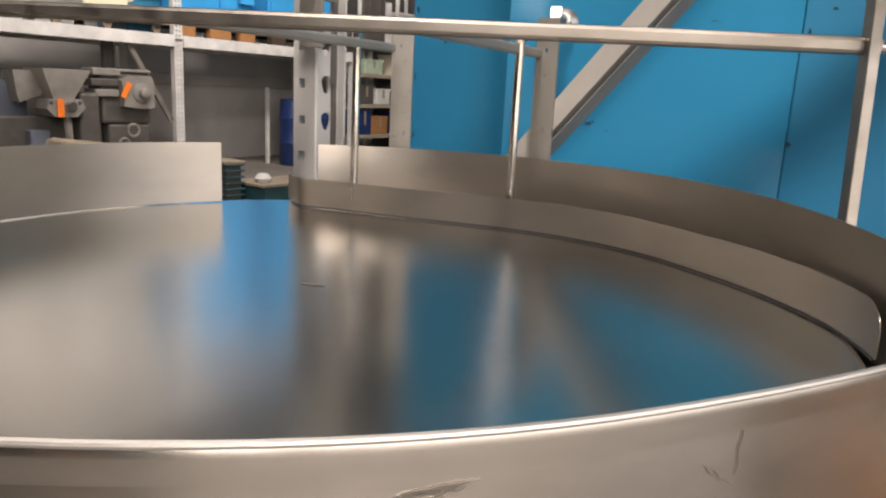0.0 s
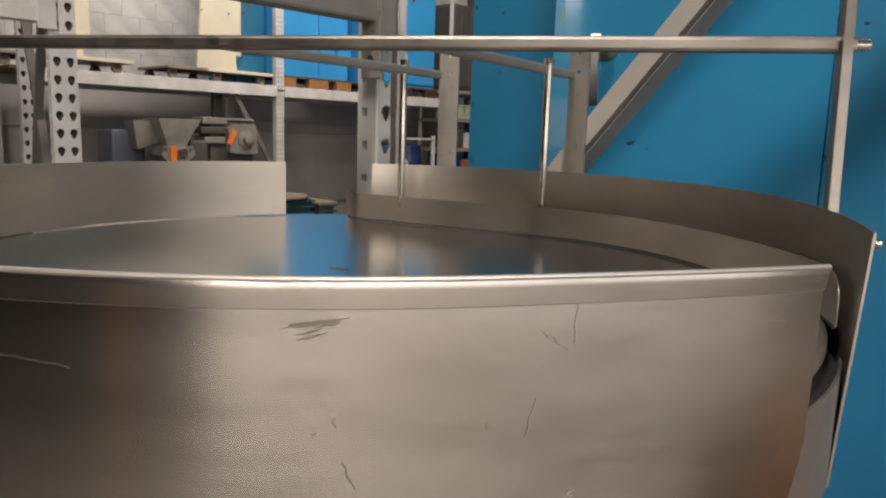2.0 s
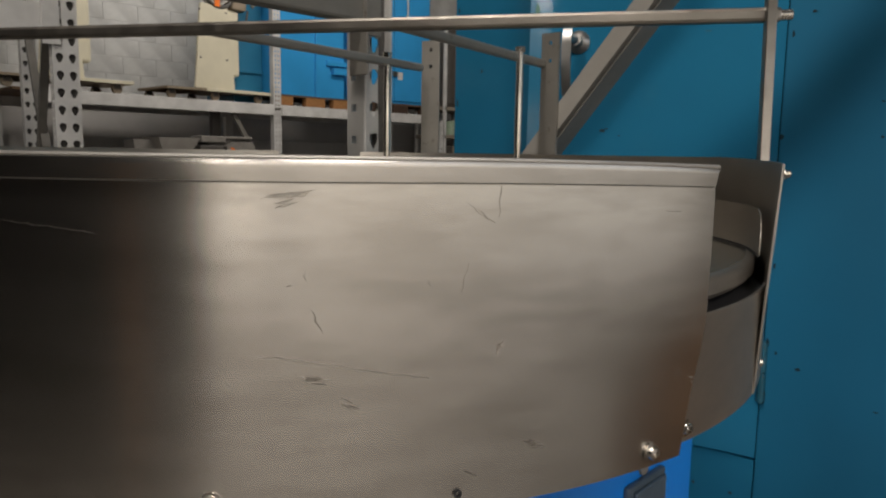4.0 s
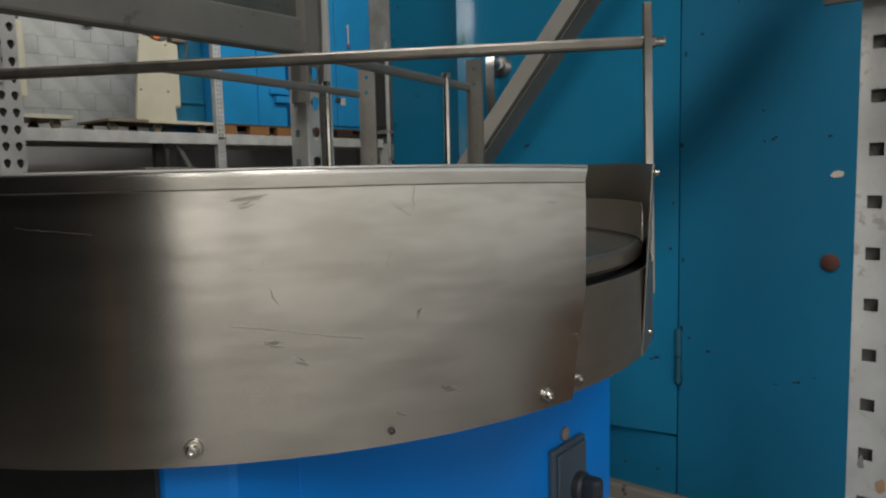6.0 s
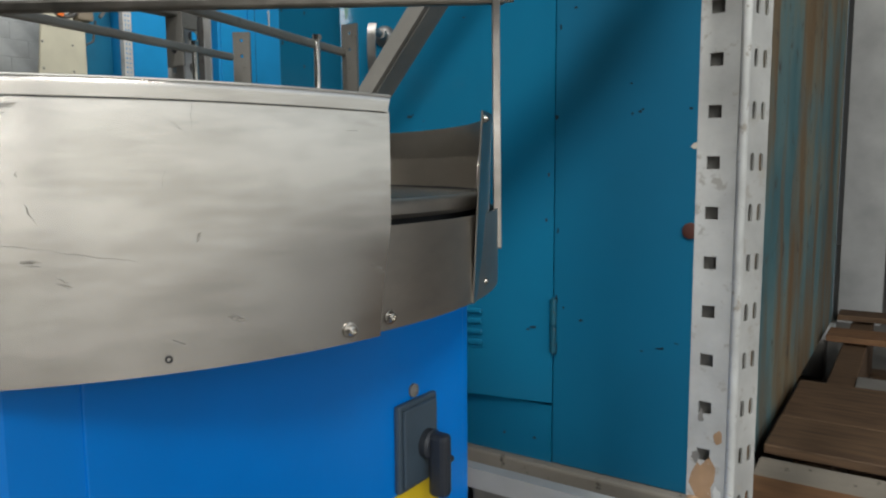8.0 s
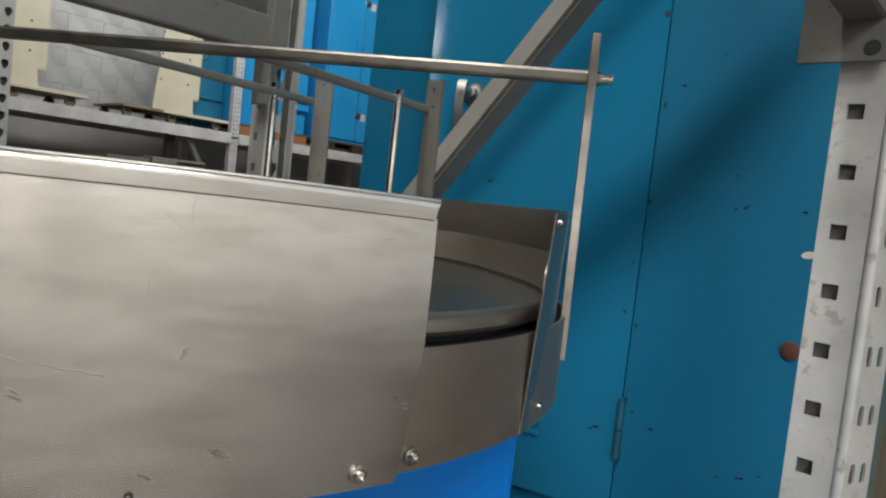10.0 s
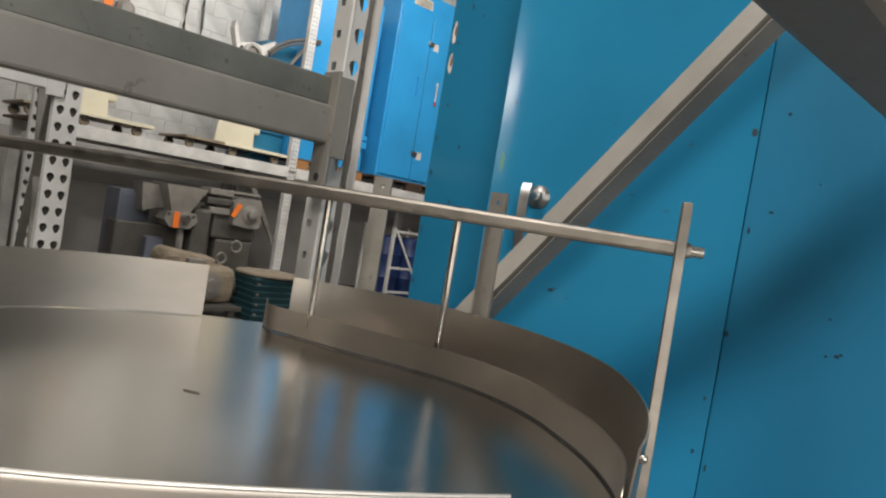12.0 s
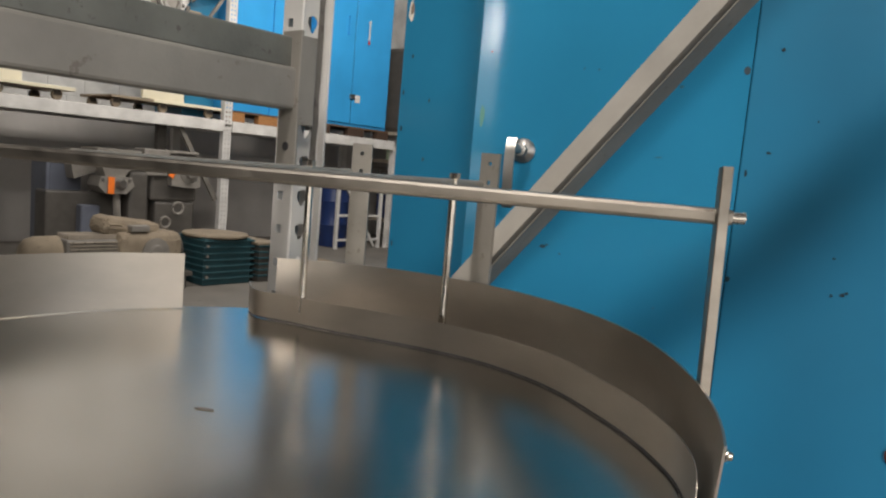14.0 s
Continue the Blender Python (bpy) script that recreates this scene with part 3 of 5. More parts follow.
for a0, z0, a1, z1, wide in STROKES:
    count = max(4, int(abs(a1 - a0) / 0.35))
    steep = abs(z1 - z0) > 0.7 * abs(math.radians(a1 - a0)) * RAD
    lo, hi = [], []
    for k in range(count + 1):
        f = k / count
        d = a0 + (a1 - a0) * f + (0.09 * math.sin(9 * f) if steep else 0)
        w = 0.55 * wide * (0.15 + 2.4 * f * (1 - f)) * (0.5 + 0.9 * random.random())
        zz = z0 + (z1 - z0) * f + 0.0012 * (random.random() - 0.5) * (not steep)
        r = RAD + 0.0034 + sprung(d, 0.017)
        turn = math.degrees(1.3 * w / RAD) if steep else 0
        lo.append(on_ring(d - turn, r, zz if steep else zz - w))
        hi.append(on_ring(d + turn, r, zz if steep else zz + w))
    part("scratch", sheet([lo, hi], 0.0003), M_SCRATCH, guard)
# scuff on the disc
b = prism([(0.012 * math.cos(k * 0.63) * (1 + 0.2 * math.sin(3 * k)), 0.0035 * math.sin(k * 0.63)) for k in range(10)], 0, 0.0006, pose(-0.486, 0.520, DISC_Z + 0.0002, 0, 0, 28))
part("scuff", b, M_SCUFF, table)

# blue cabinet below
cab = part("cabinet", prism([(-0.86, 0.150), (-0.176, 0.150), (-0.172, 0.151), (-0.134, 0.187), (-0.130, 0.193), (-0.130, 0.895), (-0.134, 0.903), (-0.142, 0.906), (-0.86, 0.906)], 0.10, SKIRT_Z - 0.004), M_BLUE, table, "bright blue enamelled steel cabinet")
part("door", box((-0.132, 0.256, 0.14), (-0.1275, 0.880, SKIRT_Z - 0.02), 0.002), M_BLUE, cab, "blue sheet door")
# black sheet over the blue body puts the side's darkness into colour
part("dark_side_sheet", box((-0.85, 0.1455, 0.11), (-0.178, 0.1492, SKIRT_Z - 0.006)), M_DARK, cab, "black sheet standing for the unlit open side")
part("plinth", box((-0.84, 0.168, -0.01), (-0.15, 0.885, 0.10), 0.004), M_DARK, cab)
sw = part("switch", box((-0.1285, 0.695, 0.455), (-0.1175, 0.790, 0.584), 0.004), M_SWITCH, cab, "grey rotary isolator switch")
part("switch_cover", box((-0.1180, 0.702, 0.462), (-0.1125, 0.783, 0.577), 0.003), M_SWITCH, sw)
b = lathe([(0, 0), (0.022, 0), (0.022, 0.010), (0.018, 0.014), (0, 0.014)], 28, pose(-0.1125, 0.755, 0.515, 0, 90, 0))
box((-0.104, 0.742, 0.440), (-0.074, 0.766, 0.535), 0.008, b)
rod((-0.085, 0.764, 0.49), (-0.085, 0.778, 0.49), 0.005, 12, b)
part("knob", b, M_BLACK, sw, "black turning knob")
part("warning_label", box((-0.1271, 0.678, 0.392), (-0.1262, 0.805, 0.452)), M_YELLOW, cab, "yellow warning label")
part("red_lamp", lathe([(0, 0), (0.010, 0), (0.010, 0.004), (0, 0.007)], 16, pose(-0.1265, 0.740, 0.596, 0, 90, 0)), M_CAST, cab)

# ---- pallet rack round the table ----
def upright(parent, x, y, high, mat, pitch=0.075, wide=0.066, side=0.058, first=0.12, z0=0.0, name="upright", side_mat=None, slant=0.0):
    """A folded upright: square holes in the face towards -y, twin slots in the face towards +x."""
    count = int((high - 0.06) / pitch)
    off = first % pitch
    holes = [(wide * 0.36, off + pitch * k, scaled(SQUARE, 0.0095)) for k in range(count) if off + pitch * k < high - 0.02 and off + pitch * k > 0.02]
    b = holed_plate(wide, high, holes, 0.003, pose(x - wide, y, z0))
    slots = [(u, off + pitch * k, [(-0.005, -0.012), (0.005, -0.012), (0.006, 0), (0.005, 0.012), (0, 0.014), (-0.005, 0.012), (-0.006, 0)]) for u in (side * 0.33, side * 0.72) for k in range(count) if 0.03 < off + pitch * k < high - 0.03]
    tears = [(side * 0.40, off + pitch * k, scaled(TEAR, 0.0165)) for k in range(count) if 0.03 < off + pitch * k < high - 0.03]
    flank = holed_plate(side, high, tears if side_mat else slots, 0.003, pose(x + 0.001, y + 0.004, z0, 0, 0, 90 - slant))
    if not side_mat:
        absorb(b, flank)
    if not slant:
        rod((x - 0.002, y + 0.002, z0), (x - 0.002, y + 0.002, z0 + high), 0.005, 10, b)
    box((x - wide, y + 0.004, z0), (x - wide + 0.003, y + side, z0 + high), bm=b)
    if not slant:
        box((x - 0.02, y + side, z0), (x + 0.001, y + side + 0.003, z0 + high), bm=b)
    box((x - wide, y + side, z0), (x - wide + 0.02, y + side + 0.003, z0 + high), bm=b)
    ob = part(name, b, mat, parent)
    if slant:
        part("rounded_edge", rod((x - 0.003, y + 0.003, z0), (x - 0.003, y + 0.003, z0 + high), 0.007, 14), M_RUBBED, ob, "rounded edge rubbed pale", smooth=True)
    if side_mat:
        part("side_face", flank, mat, ob, "side face with teardrop holes")
        n = 60
        edge = [(side * (0.60 + 0.10 * random.random()), high * k / n) for k in range(n + 1)] + [(side * (0.88 + 0.08 * random.random()), high * k / n) for k in range(n, -1, -1)]
        part("grease_streak", prism(edge, 0, 0.0012, pose(x + 0.0015, y + 0.004, z0) @ pose(0, 0, 0, 90, 0, 90)), side_mat, ob, "dark greasy streak down the post")
    return ob


def channel(a, b, wide, deep, up, mat, parent, name, label=""):
    """A C-shaped brace from a to b with its web towards -up."""
    a, b = Vector(a), Vector(b)
    ahead = (b - a).normalized()
    upv = Vector(up).normalized()
    side = ahead.cross(upv).normalized()
    w, t = wide / 2, 0.003
    section = ((-w, 0), (w, 0), (w, deep), (w - t, deep), (w - t, t), (-w + t, t), (-w + t, deep), (-w, deep))
    bm = bmesh.new()
    ends = [[bm.verts.new(p + side * u + upv * v) for u, v in section] for p in (a, b)]
    for k in range(8):
        bm.faces.new((ends[0][k], ends[0][(k + 1) % 8], ends[1][(k + 1) % 8], ends[1][k]))
    bm.faces.new(ends[0])
    bm.faces.new(ends[1])
    return part(name, bm, mat, parent, label)


rack = thing("pallet_rack", (-0.45, 1.05, 0), "grey painted pallet rack standing over the rotary table", "storage rack")
upright(rack, 0.253, 1.040, 2.6, M_WORN, first=0.020, side=0.06, slant=20)
# grey sheets added inside the upright so that its holes look dark
part("hole_backing", box((0.19, 1.057, 0), (0.243, 1.061, 2.6)), M_CAST, rack)
part("hole_backing", box((0, 0, 0), (0.056, 0.002, 2.6), turn=pose(0.241, 1.053, 0, 0, 0, 70)), M_CAST, rack)
upright(rack, -1.046, 1.07, 2.9, M_RACK, first=0.039, side_mat=M_GREASE)
part("upright_stiffener", box((-1.052, 1.135, 0), (-1.030, 1.141, 2.9)), M_RACK, rack)
def grime(parent, x, y, z, wide, high, mat):
    """An uneven patch of dirt or bare metal on the face of an upright."""
    n = 13
    edge = [(wide * (0.45 + 0.55 * random.random()) * math.cos(2 * math.pi * k / n), high * (0.45 + 0.55 * random.random()) * math.sin(2 * math.pi * k / n)) for k in range(n)]
    part("grime", prism(edge, 0, 0.0005, pose(x, y - 0.0002, z, 90, 0, 0)), mat, parent)


for x, z, w, h, mat in ((0.213, 0.43, 0.024, 0.050, M_OLDTAN), (0.199, 0.465, 0.009, 0.012, M_CAST), (0.233, 0.40, 0.010, 0.030, M_RUBBED), (0.206, 0.53, 0.006, 0.014, M_CAST), (0.232, 0.50, 0.009, 0.015, M_OLDTAN)):
    grime(rack, x, 1.040, z, w, h, mat)
part("foot_lump", rod((0.200, 1.036, 0.395), (0.200, 1.02, 0.385), 0.013, 12, r2=0.008), M_OLDTAN, rack, "tan lump of old sealant")
# beams along both sides; the connector plates have one round hole each
SLOT = (0.225, 1.216)
for x0, x1, z, c0 in ((0.188, 0.238, 1.25, 0.142), (-1.03, -0.985, 1.272, -1.034)):
    part("beam", box((x0, -1.7, z), (x1, 1.03, z + 0.085), 0.007), M_BEAM, rack, "grey box beam")
    # the step's shading against the beam face is put into its dirty, darker paint
    part("beam_step", box((x0, -1.7, z + 0.0855), (x1 - 0.018, 1.03, z + 0.147), 0.004), M_BEAMTOP, rack, "dirty recessed upper step of the beam, its shade in the colour")
    b = box((c0, 1.012, z - (0.115 if x0 < 0 else 0.05)), (x1 + 0.012, 1.019, z + 0.16), 0.002)
    box((x1 + 0.004, 1.012, z - 0.03), (x1 + 0.012, 1.056, z + 0.15), 0.003, b)
    clip = part("beam_connector", b, M_BEAM if x0 < 0 else M_RACKDARK, rack)
    sx, sz = ((x0 + x1) / 2 + 0.004, z - 0.075) if x0 < 0 else SLOT
    part("slot", lathe([(0, 0), (0.009, 0), (0.009, 0.0015), (0, 0.0015)], 16, pose(sx, 1.0118, sz, 90, 0, 0)), M_DARK, clip)
channel((-1.05, 1.092, 0.438), (0.2, 1.092, 1.878), 0.033, 0.045, (0, 1, 0), M_BRACE, rack, "brace", "diagonal channel brace")
part("brace_flange", bar((-1.036, 1.118, 0.413), (0.214, 1.118, 1.853), 0.052, 0.002, up=(0.755, 0, -0.656)), M_RACKDARK, rack, "darker lower flange of the brace")
part("cross_tie", bar((-1.05, 1.115, 0.3), (0.2, 1.115, 0.3), 0.03, 0.04), M_RACK, rack)

# ---- second rack behind the first, seen past its beam ----
rack2 = thing("pallet_rack", (-3.0, 1.05, 0), "white pallet rack with twin rows of teardrop holes", "storage rack")


def tear_upright(parent, x, y, wide, deep, high, mat, first=0.03, size=0.0155, pitch=0.075):
    """Front face towards +x with two rows of teardrops; side face towards -y with one row of small holes."""
    n = int((high - 0.08) / pitch)
    tears = [(u, first + pitch * k, scaled(TEAR, size)) for u in (wide * 0.26, wide * 0.75) for k in range(n)]
    b = holed_plate(wide, high, tears, 0.003, pose(x, y - wide, 0, 0, 0, 90))
    small = [(deep * 0.5, first + pitch * 0.5 * k, scaled(SQUARE, 0.006)) for k in range(2 * n)]
    absorb(b, holed_plate(deep, high, small, 0.003, pose(x - deep - 0.004, y - wide, 0)))
    box((x - deep, y - 0.003, 0), (x - 0.004, y, high), bm=b)
    ob = part("upright", b, mat, parent)
    # dark sheet added behind the teardrops for the shade inside the post
    part("dark_backing", box((x - 0.03, y - wide + 0.006, 0), (x - 0.026, y - 0.006, high)), M_DARKCAST, ob)
    return ob


tear_upright(rack2, -2.95, 1.133, 0.104, 0.035, 3.0, M_WHITE, 0.074, 0.0175, 0.071)
tear_upright(rack2, -4.0, 1.305, 0.075, 0.035, 3.0, M_WHITE, 0.074, 0.0145, 0.071)
part("beam", box((-3.00, -1.8, 1.425), (-2.945, 1.025, 1.56), 0.004), M_WHITE, rack2)
part("beam_clip", box((-2.947, 0.99, 1.40), (-2.936, 1.06, 1.59), 0.003), M_WHITE, rack2)
for a, e in (((-3.02, 1.08, 0.25), (-3.99, 1.24, 1.85)), ((-3.02, 1.07, 1.85), (-3.99, 1.23, 0.25))):
    part("brace", bar(a, e, 0.035, 0.035), M_RACKDARK, rack2, "dark diagonal strut")
part("strap", bar((-2.97, 0.79, 1.50), (-3.07, 0.47, 0.70), 0.012, 0.057), M_DARKCAST, rack2, "dark strut")

# ---- blue booth behind ----
BOOTH_Y, BX0, BX1, BTOP = 1.395, -1.055, 0.180, 2.5
booth = thing("blue_booth", (-0.4, 2.2, 0), "blue painted sheet steel booth with a door ajar, chipped and scuffed", "booth")
SEAM = -0.208
b = box((SEAM, BOOTH_Y, 0.235), (BX1 - 0.014, BOOTH_Y + 0.03, BTOP), 0.003)
part("front_panel", b, M_PANEL, booth)
b = box((BX0, BOOTH_Y, 0.235), (-0.73, BOOTH_Y + 0.03, BTOP), 0.003)
box((-0.73, BOOTH_Y, 0.235), (SEAM - 0.002, BOOTH_Y + 0.03, 0.370), bm=b)
box((-0.73, BOOTH_Y, 2.2), (SEAM - 0.002, BOOTH_Y + 0.03, BTOP), bm=b)
part("door_frame", b, M_TEAL, booth)
part("side_panel", box((BX0, BOOTH_Y + 0.03, 0.235), (BX0 + 0.03, 3.47, BTOP)), M_TEAL, booth)
part("side_panel", box((BX1 - 0.012, BOOTH_Y + 0.004, 0.235), (BX1, 3.47, BTOP), 0.004), M_WEATHERED, booth, "weathered side panel, paint worn to yellow and rust")
part("back_panel", box((BX0, 3.47, 0.235), (BX1, 3.50, BTOP)), M_TEAL, booth)
part("top_panel", box((BX0, BOOTH_Y, BTOP), (BX1, 3.50, BTOP + 0.03)), M_TEAL, booth)
hinge_m = pose(SEAM - 0.0012, BOOTH_Y + 0.003, 0, 0, 0, 9.8)


def door_bend(u):
    """The free side of the door is bent forward a little."""
    return -1.5 * max(0.0, -0.345 - u) ** 2


def on_door(u, z, out=0.004):
    slope = math.degrees(math.atan(3.0 * max(0.0, -0.345 - u)))
    return hinge_m @ pose(u, door_bend(u) - out, z, 0, 0, slope)


cols = [-0.517 * k / 60 for k in range(61)]
outline = [(u, door_bend(u) - 0.004) for u in cols] + [(u, door_bend(u) + 0.026) for u in reversed(cols)]
door = part("door", prism(outline, 0.377, 2.19, hinge_m), M_TEAL, booth, "blue sheet door standing ajar, its free side bent forward", smooth=True)
b = bmesh.new()
lathe([(0, 0), (0.025, 0), (0.025, 0.004), (0.019, 0.010), (0.012, 0.014), (0.012, 0.038), (0, 0.04)], 28, on_door(-0.416, 1.230) @ pose(0, 0, 0, 90, 0, 0), b)
rod(on_door(-0.416, 0) @ Vector((0, -0.032, 1.230)), on_door(-0.416, 0) @ Vector((-0.012, -0.054, 1.234)), 0.009, 14, b)
handle = part("handle", b, M_CHROME, door, "chrome pull handle on a round rosette", smooth=True)
STRAP = ((-0.052, 1.250), (-0.060, 1.238), (-0.064, 1.214), (-0.064, 1.184), (-0.060, 1.154), (-0.052, 1.129), (-0.044, 1.114))
b = sheet([[on_door(-0.416, 0) @ Vector((u, y + 0.004, z)) for u in (-0.024, -0.020, -0.008, -0.004)] for y, z in STRAP], 0.005)
part("strap", b, M_CHROME, handle, "bowed chrome strap", smooth=True)
for z in (0.56, 2.0):
    b = rod((SEAM + 0.003, BOOTH_Y - 0.006, z - 0.06), (SEAM + 0.003, BOOTH_Y - 0.006, z - 0.002), 0.0075)
    rod((SEAM + 0.003, BOOTH_Y - 0.006, z + 0.002), (SEAM + 0.003, BOOTH_Y - 0.006, z + 0.06), 0.0075, bm=b)
    rod((SEAM + 0.003, BOOTH_Y - 0.006, z - 0.064), (SEAM + 0.003, BOOTH_Y - 0.006, z + 0.064), 0.004, bm=b)
    part("hinge", b, M_HINGE, booth, "worn two-knuckle hinge", smooth=True)
part("skid", box((BX0, BOOTH_Y - 0.025, 0.17), (BX1 + 0.02, BOOTH_Y + 0.06, 0.234), 0.006), M_SKID, booth, "pale steel skid under the booth")
part("skid", box((BX0, 3.35, 0.17), (BX1 + 0.02, 3.45, 0.234), 0.006), M_WHITE, booth)
for x in (-0.95, -0.36, 0.11):
    part("foot_block", box((x - 0.06, BOOTH_Y - 0.01, 0.0), (x + 0.06, BOOTH_Y + 0.12, 0.17), 0.01), M_CAST, booth, "rough grey support block")
for x in (-0.95, 0.11):
    part("foot_block", box((x - 0.06, 3.34, 0.0), (x + 0.06, 3.46, 0.17), 0.01), M_CAST, booth)
# black strip for the shade in the gap under the door
part("door_gap_shade", box((-0.72, BOOTH_Y + 0.031, 0.33), (SEAM - 0.06, BOOTH_Y + 0.036, 0.375)), M_DARK, booth)
# black strip behind the hinge side, for the shadow in the seam
part("seam_shade", box((SEAM - 0.05, BOOTH_Y + 0.03, 0.3), (SEAM + 0.05, BOOTH_Y + 0.06, 2.3)), M_DARK, booth)
# black sheet added inside the booth so its openings look dark
part("interior_shade", box((BX0 + 0.04, BOOTH_Y + 0.3, 0.24), (BX1 - 0.04, BOOTH_Y + 0.33, BTOP - 0.02)), M_DARK, booth)


def chip(parent, m, wide, high, mat, name="paint_chip"):
    n = 9
    outline = [(wide * (0.6 + 0.4 * random.random()) * math.cos(2 * math.pi * k / n), high * (0.6 + 0.4 * random.random()) * math.sin(2 * math.pi * k / n)) for k in range(n)]
    return part(name, prism(outline, 0, 0.0006, m @ pose(0, -0.0002, 0, 90, 0, 0)), mat, parent)


FRONT = BOOTH_Y - 0.0002
for x, z, w, h in ((-0.162, 1.254, 0.005, 0.003), (-0.038, 1.087, 0.004, 0.002), (-0.018, 1.029, 0.005, 0.004), (-0.034, 1.025, 0.003, 0.003), (-0.196, 1.217, 0.003, 0.008), (-0.203, 1.025, 0.005, 0.007), (-0.141, 0.578, 0.006, 0.004), (0.041, 0.539, 0.004, 0.003), (-0.012, 1.033, 0.004, 0.003), (-0.252, 0.286, 0.006, 0.003), (-0.332, 0.284, 0.004, 0.004), (-0.183, 0.603, 0.003, 0.005), (0.084, 1.030, 0.006, 0.003), (-0.003, 0.528, 0.006, 0.0015), (0.033, 0.538, 0.008, 0.002), (0.069, 0.553, 0.006, 0.0015), (-0.200, 0.620, 0.004, 0.012), (-0.201, 0.508, 0.005, 0.022), (-0.198, 0.776, 0.003, 0.008), (-0.16, 1.43, 0.004, 0.004), (-0.09, 1.31, 0.002, 0.003)):
    chip(booth, pose(x, FRONT, z), w, h, M_CHIP)
chip(booth, pose(0.099, FRONT, 0.957), 0.015, 0.008, M_PUTTY, "putty_blob")
for x, z, w, h in ((-1.036, 1.555, 0.009, 0.03), (-1.037, 1.635, 0.008, 0.036)):
    chip(booth, pose(x, FRONT, z), w, h, M_PUTTY)
    chip(booth, pose(x + 0.004, FRONT - 0.0006, z + 0.006), w * 0.8, h * 0.55, M_BROWN)
for x, z, w, h in ((-1.042, 1.36, 0.004, 0.008), (-1.041, 1.27, 0.004, 0.01), (-1.043, 1.12, 0.003, 0.012), (-1.042, 0.98, 0.004, 0.009), (-0.985, 1.70, 0.003, 0.012)):
    chip(booth, pose(x, FRONT, z), w, h, M_CHIP)
for x, z in ((-0.946, 1.674), (-0.96, 1.198), (-1.02, 1.447), (-1.02, 1.61), (-0.955, 1.34)):
    chip(booth, pose(x, FRONT, z), 0.004, 0.006, M_CHIP)
part("plug", lathe([(0, 0), (0.0165, 0), (0.0165, 0.004), (0.013, 0.006), (0, 0.006)], 24, pose(0.091, FRONT, 0.787, 90, 0, 0)), M_RUSTRED, booth, "rusty red round plug", smooth=True)
for u, z, w, h in ((-0.007, 1.396, 0.007, 0.008), (-0.215, 1.258, 0.004, 0.002), (-0.355, 1.039, 0.009, 0.004), (-0.347, 1.043, 0.004, 0.002), (-0.306, 1.398, 0.002, 0.002), (-0.276, 1.396, 0.003, 0.002), (-0.318, 1.028, 0.003, 0.002), (-0.017, 0.799, 0.004, 0.005), (-0.046, 0.552, 0.011, 0.003), (-0.058, 0.546, 0.006, 0.002), (-0.012, 0.90, 0.003, 0.006), (-0.495, 1.425, 0.003, 0.003), (-0.12, 0.95, 0.002, 0.002), (-0.43, 1.12, 0.002, 0.003)):
    chip(door, on_door(u, z, 0.0042), w, h, M_CHIP)
chip(door, on_door(-0.143, 1.235, 0.0042), 0.008, 0.0015, M_HINGE)
chip(door, on_door(-0.116, 1.366, 0.0042), 0.006, 0.004, M_HINGE)
chip(door, on_door(-0.503, 1.295, 0.0042), 0.006, 0.028, M_GREENPATCH)
# louvres low on the door
for k in range(4):
    part("louvre", box((-0.22, -0.012, 0.50 + 0.025 * k), (-0.17, -0.004, 0.512 + 0.025 * k), 0.003, turn=hinge_m), M_TEAL, door)

# ---- beside the booth ----
BOARDS = ((0.98, 1.24, 0.272, M_OLDWOOD), (1.26, 1.46, 0.285, M_REDWOOD), (1.485, 1.60, 0.272, M_SKID), (1.64, 1.87, 0.288, M_OLDWOOD), (1.885, 2.25, 0.284, M_OLDWOOD), (2.95, 3.12, 0.28, M_REDWOOD), (3.4, 3.55, 0.28, M_OLDWOOD))
pal = thing("wooden_pallet", (0.9, 1.95, 0.0), "brown wooden pallet with gaps between its boards, beside the booth", "pallet")
for x in (0.30, 0.95, 1.55):
    part("stringer", box((x - 0.04, 0.98, 0.03), (x + 0.04, 3.55, 0.245), 0.004), M_OLDWOOD, pal)
for y0, y1, z, mat in BOARDS:
    part("deck_board", box((0.205, y0, z - 0.024), (1.6, y1, z), 0.004), mat, pal)
for y0 in (0.98, 2.2, 3.42):
    part("bottom_board", box((0.205, y0, 0.0), (1.6, y0 + 0.12, 0.03), 0.004), M_OLDWOOD, pal)
part("corner_plate", box((0.34, 2.36, 0.245), (0.60, 2.50, 0.250), 0.001), M_CAST, pal, "grey steel corner plate")
col = thing("steel_column", (0.22, 4.78, 0), "white painted steel column", "column")
b = box((0.11, 4.7, 0), (0.33, 4.72, 5.4), 0.002)
box((0.21, 4.72, 0), (0.23, 4.86, 5.4), bm=b)
box((0.11, 4.86, 0), (0.33, 4.88, 5.4), 0.002, b)
part("column_body", b, M_RACK, col)
hose = thing("hose", (0.3, 1.3, 0), "brown rubber hose hanging against the booth side", "hose")
part("hose_line", tube([(BX1 + 0.02, 1.35 + 0.25 * t, 1.19 + 0.012 * math.sin(3 * t) + 0.22 * t * t) for t in [k / 12 for k in range(13)]], 0.0065), M_BROWN, hose)

# ---- far rack along the west wall ----
FX, SHELF = -6.8, 1.505
far = thing("pallet_rack", (FX, 5, 0), "white pallet rack standing along the wall", "storage rack")
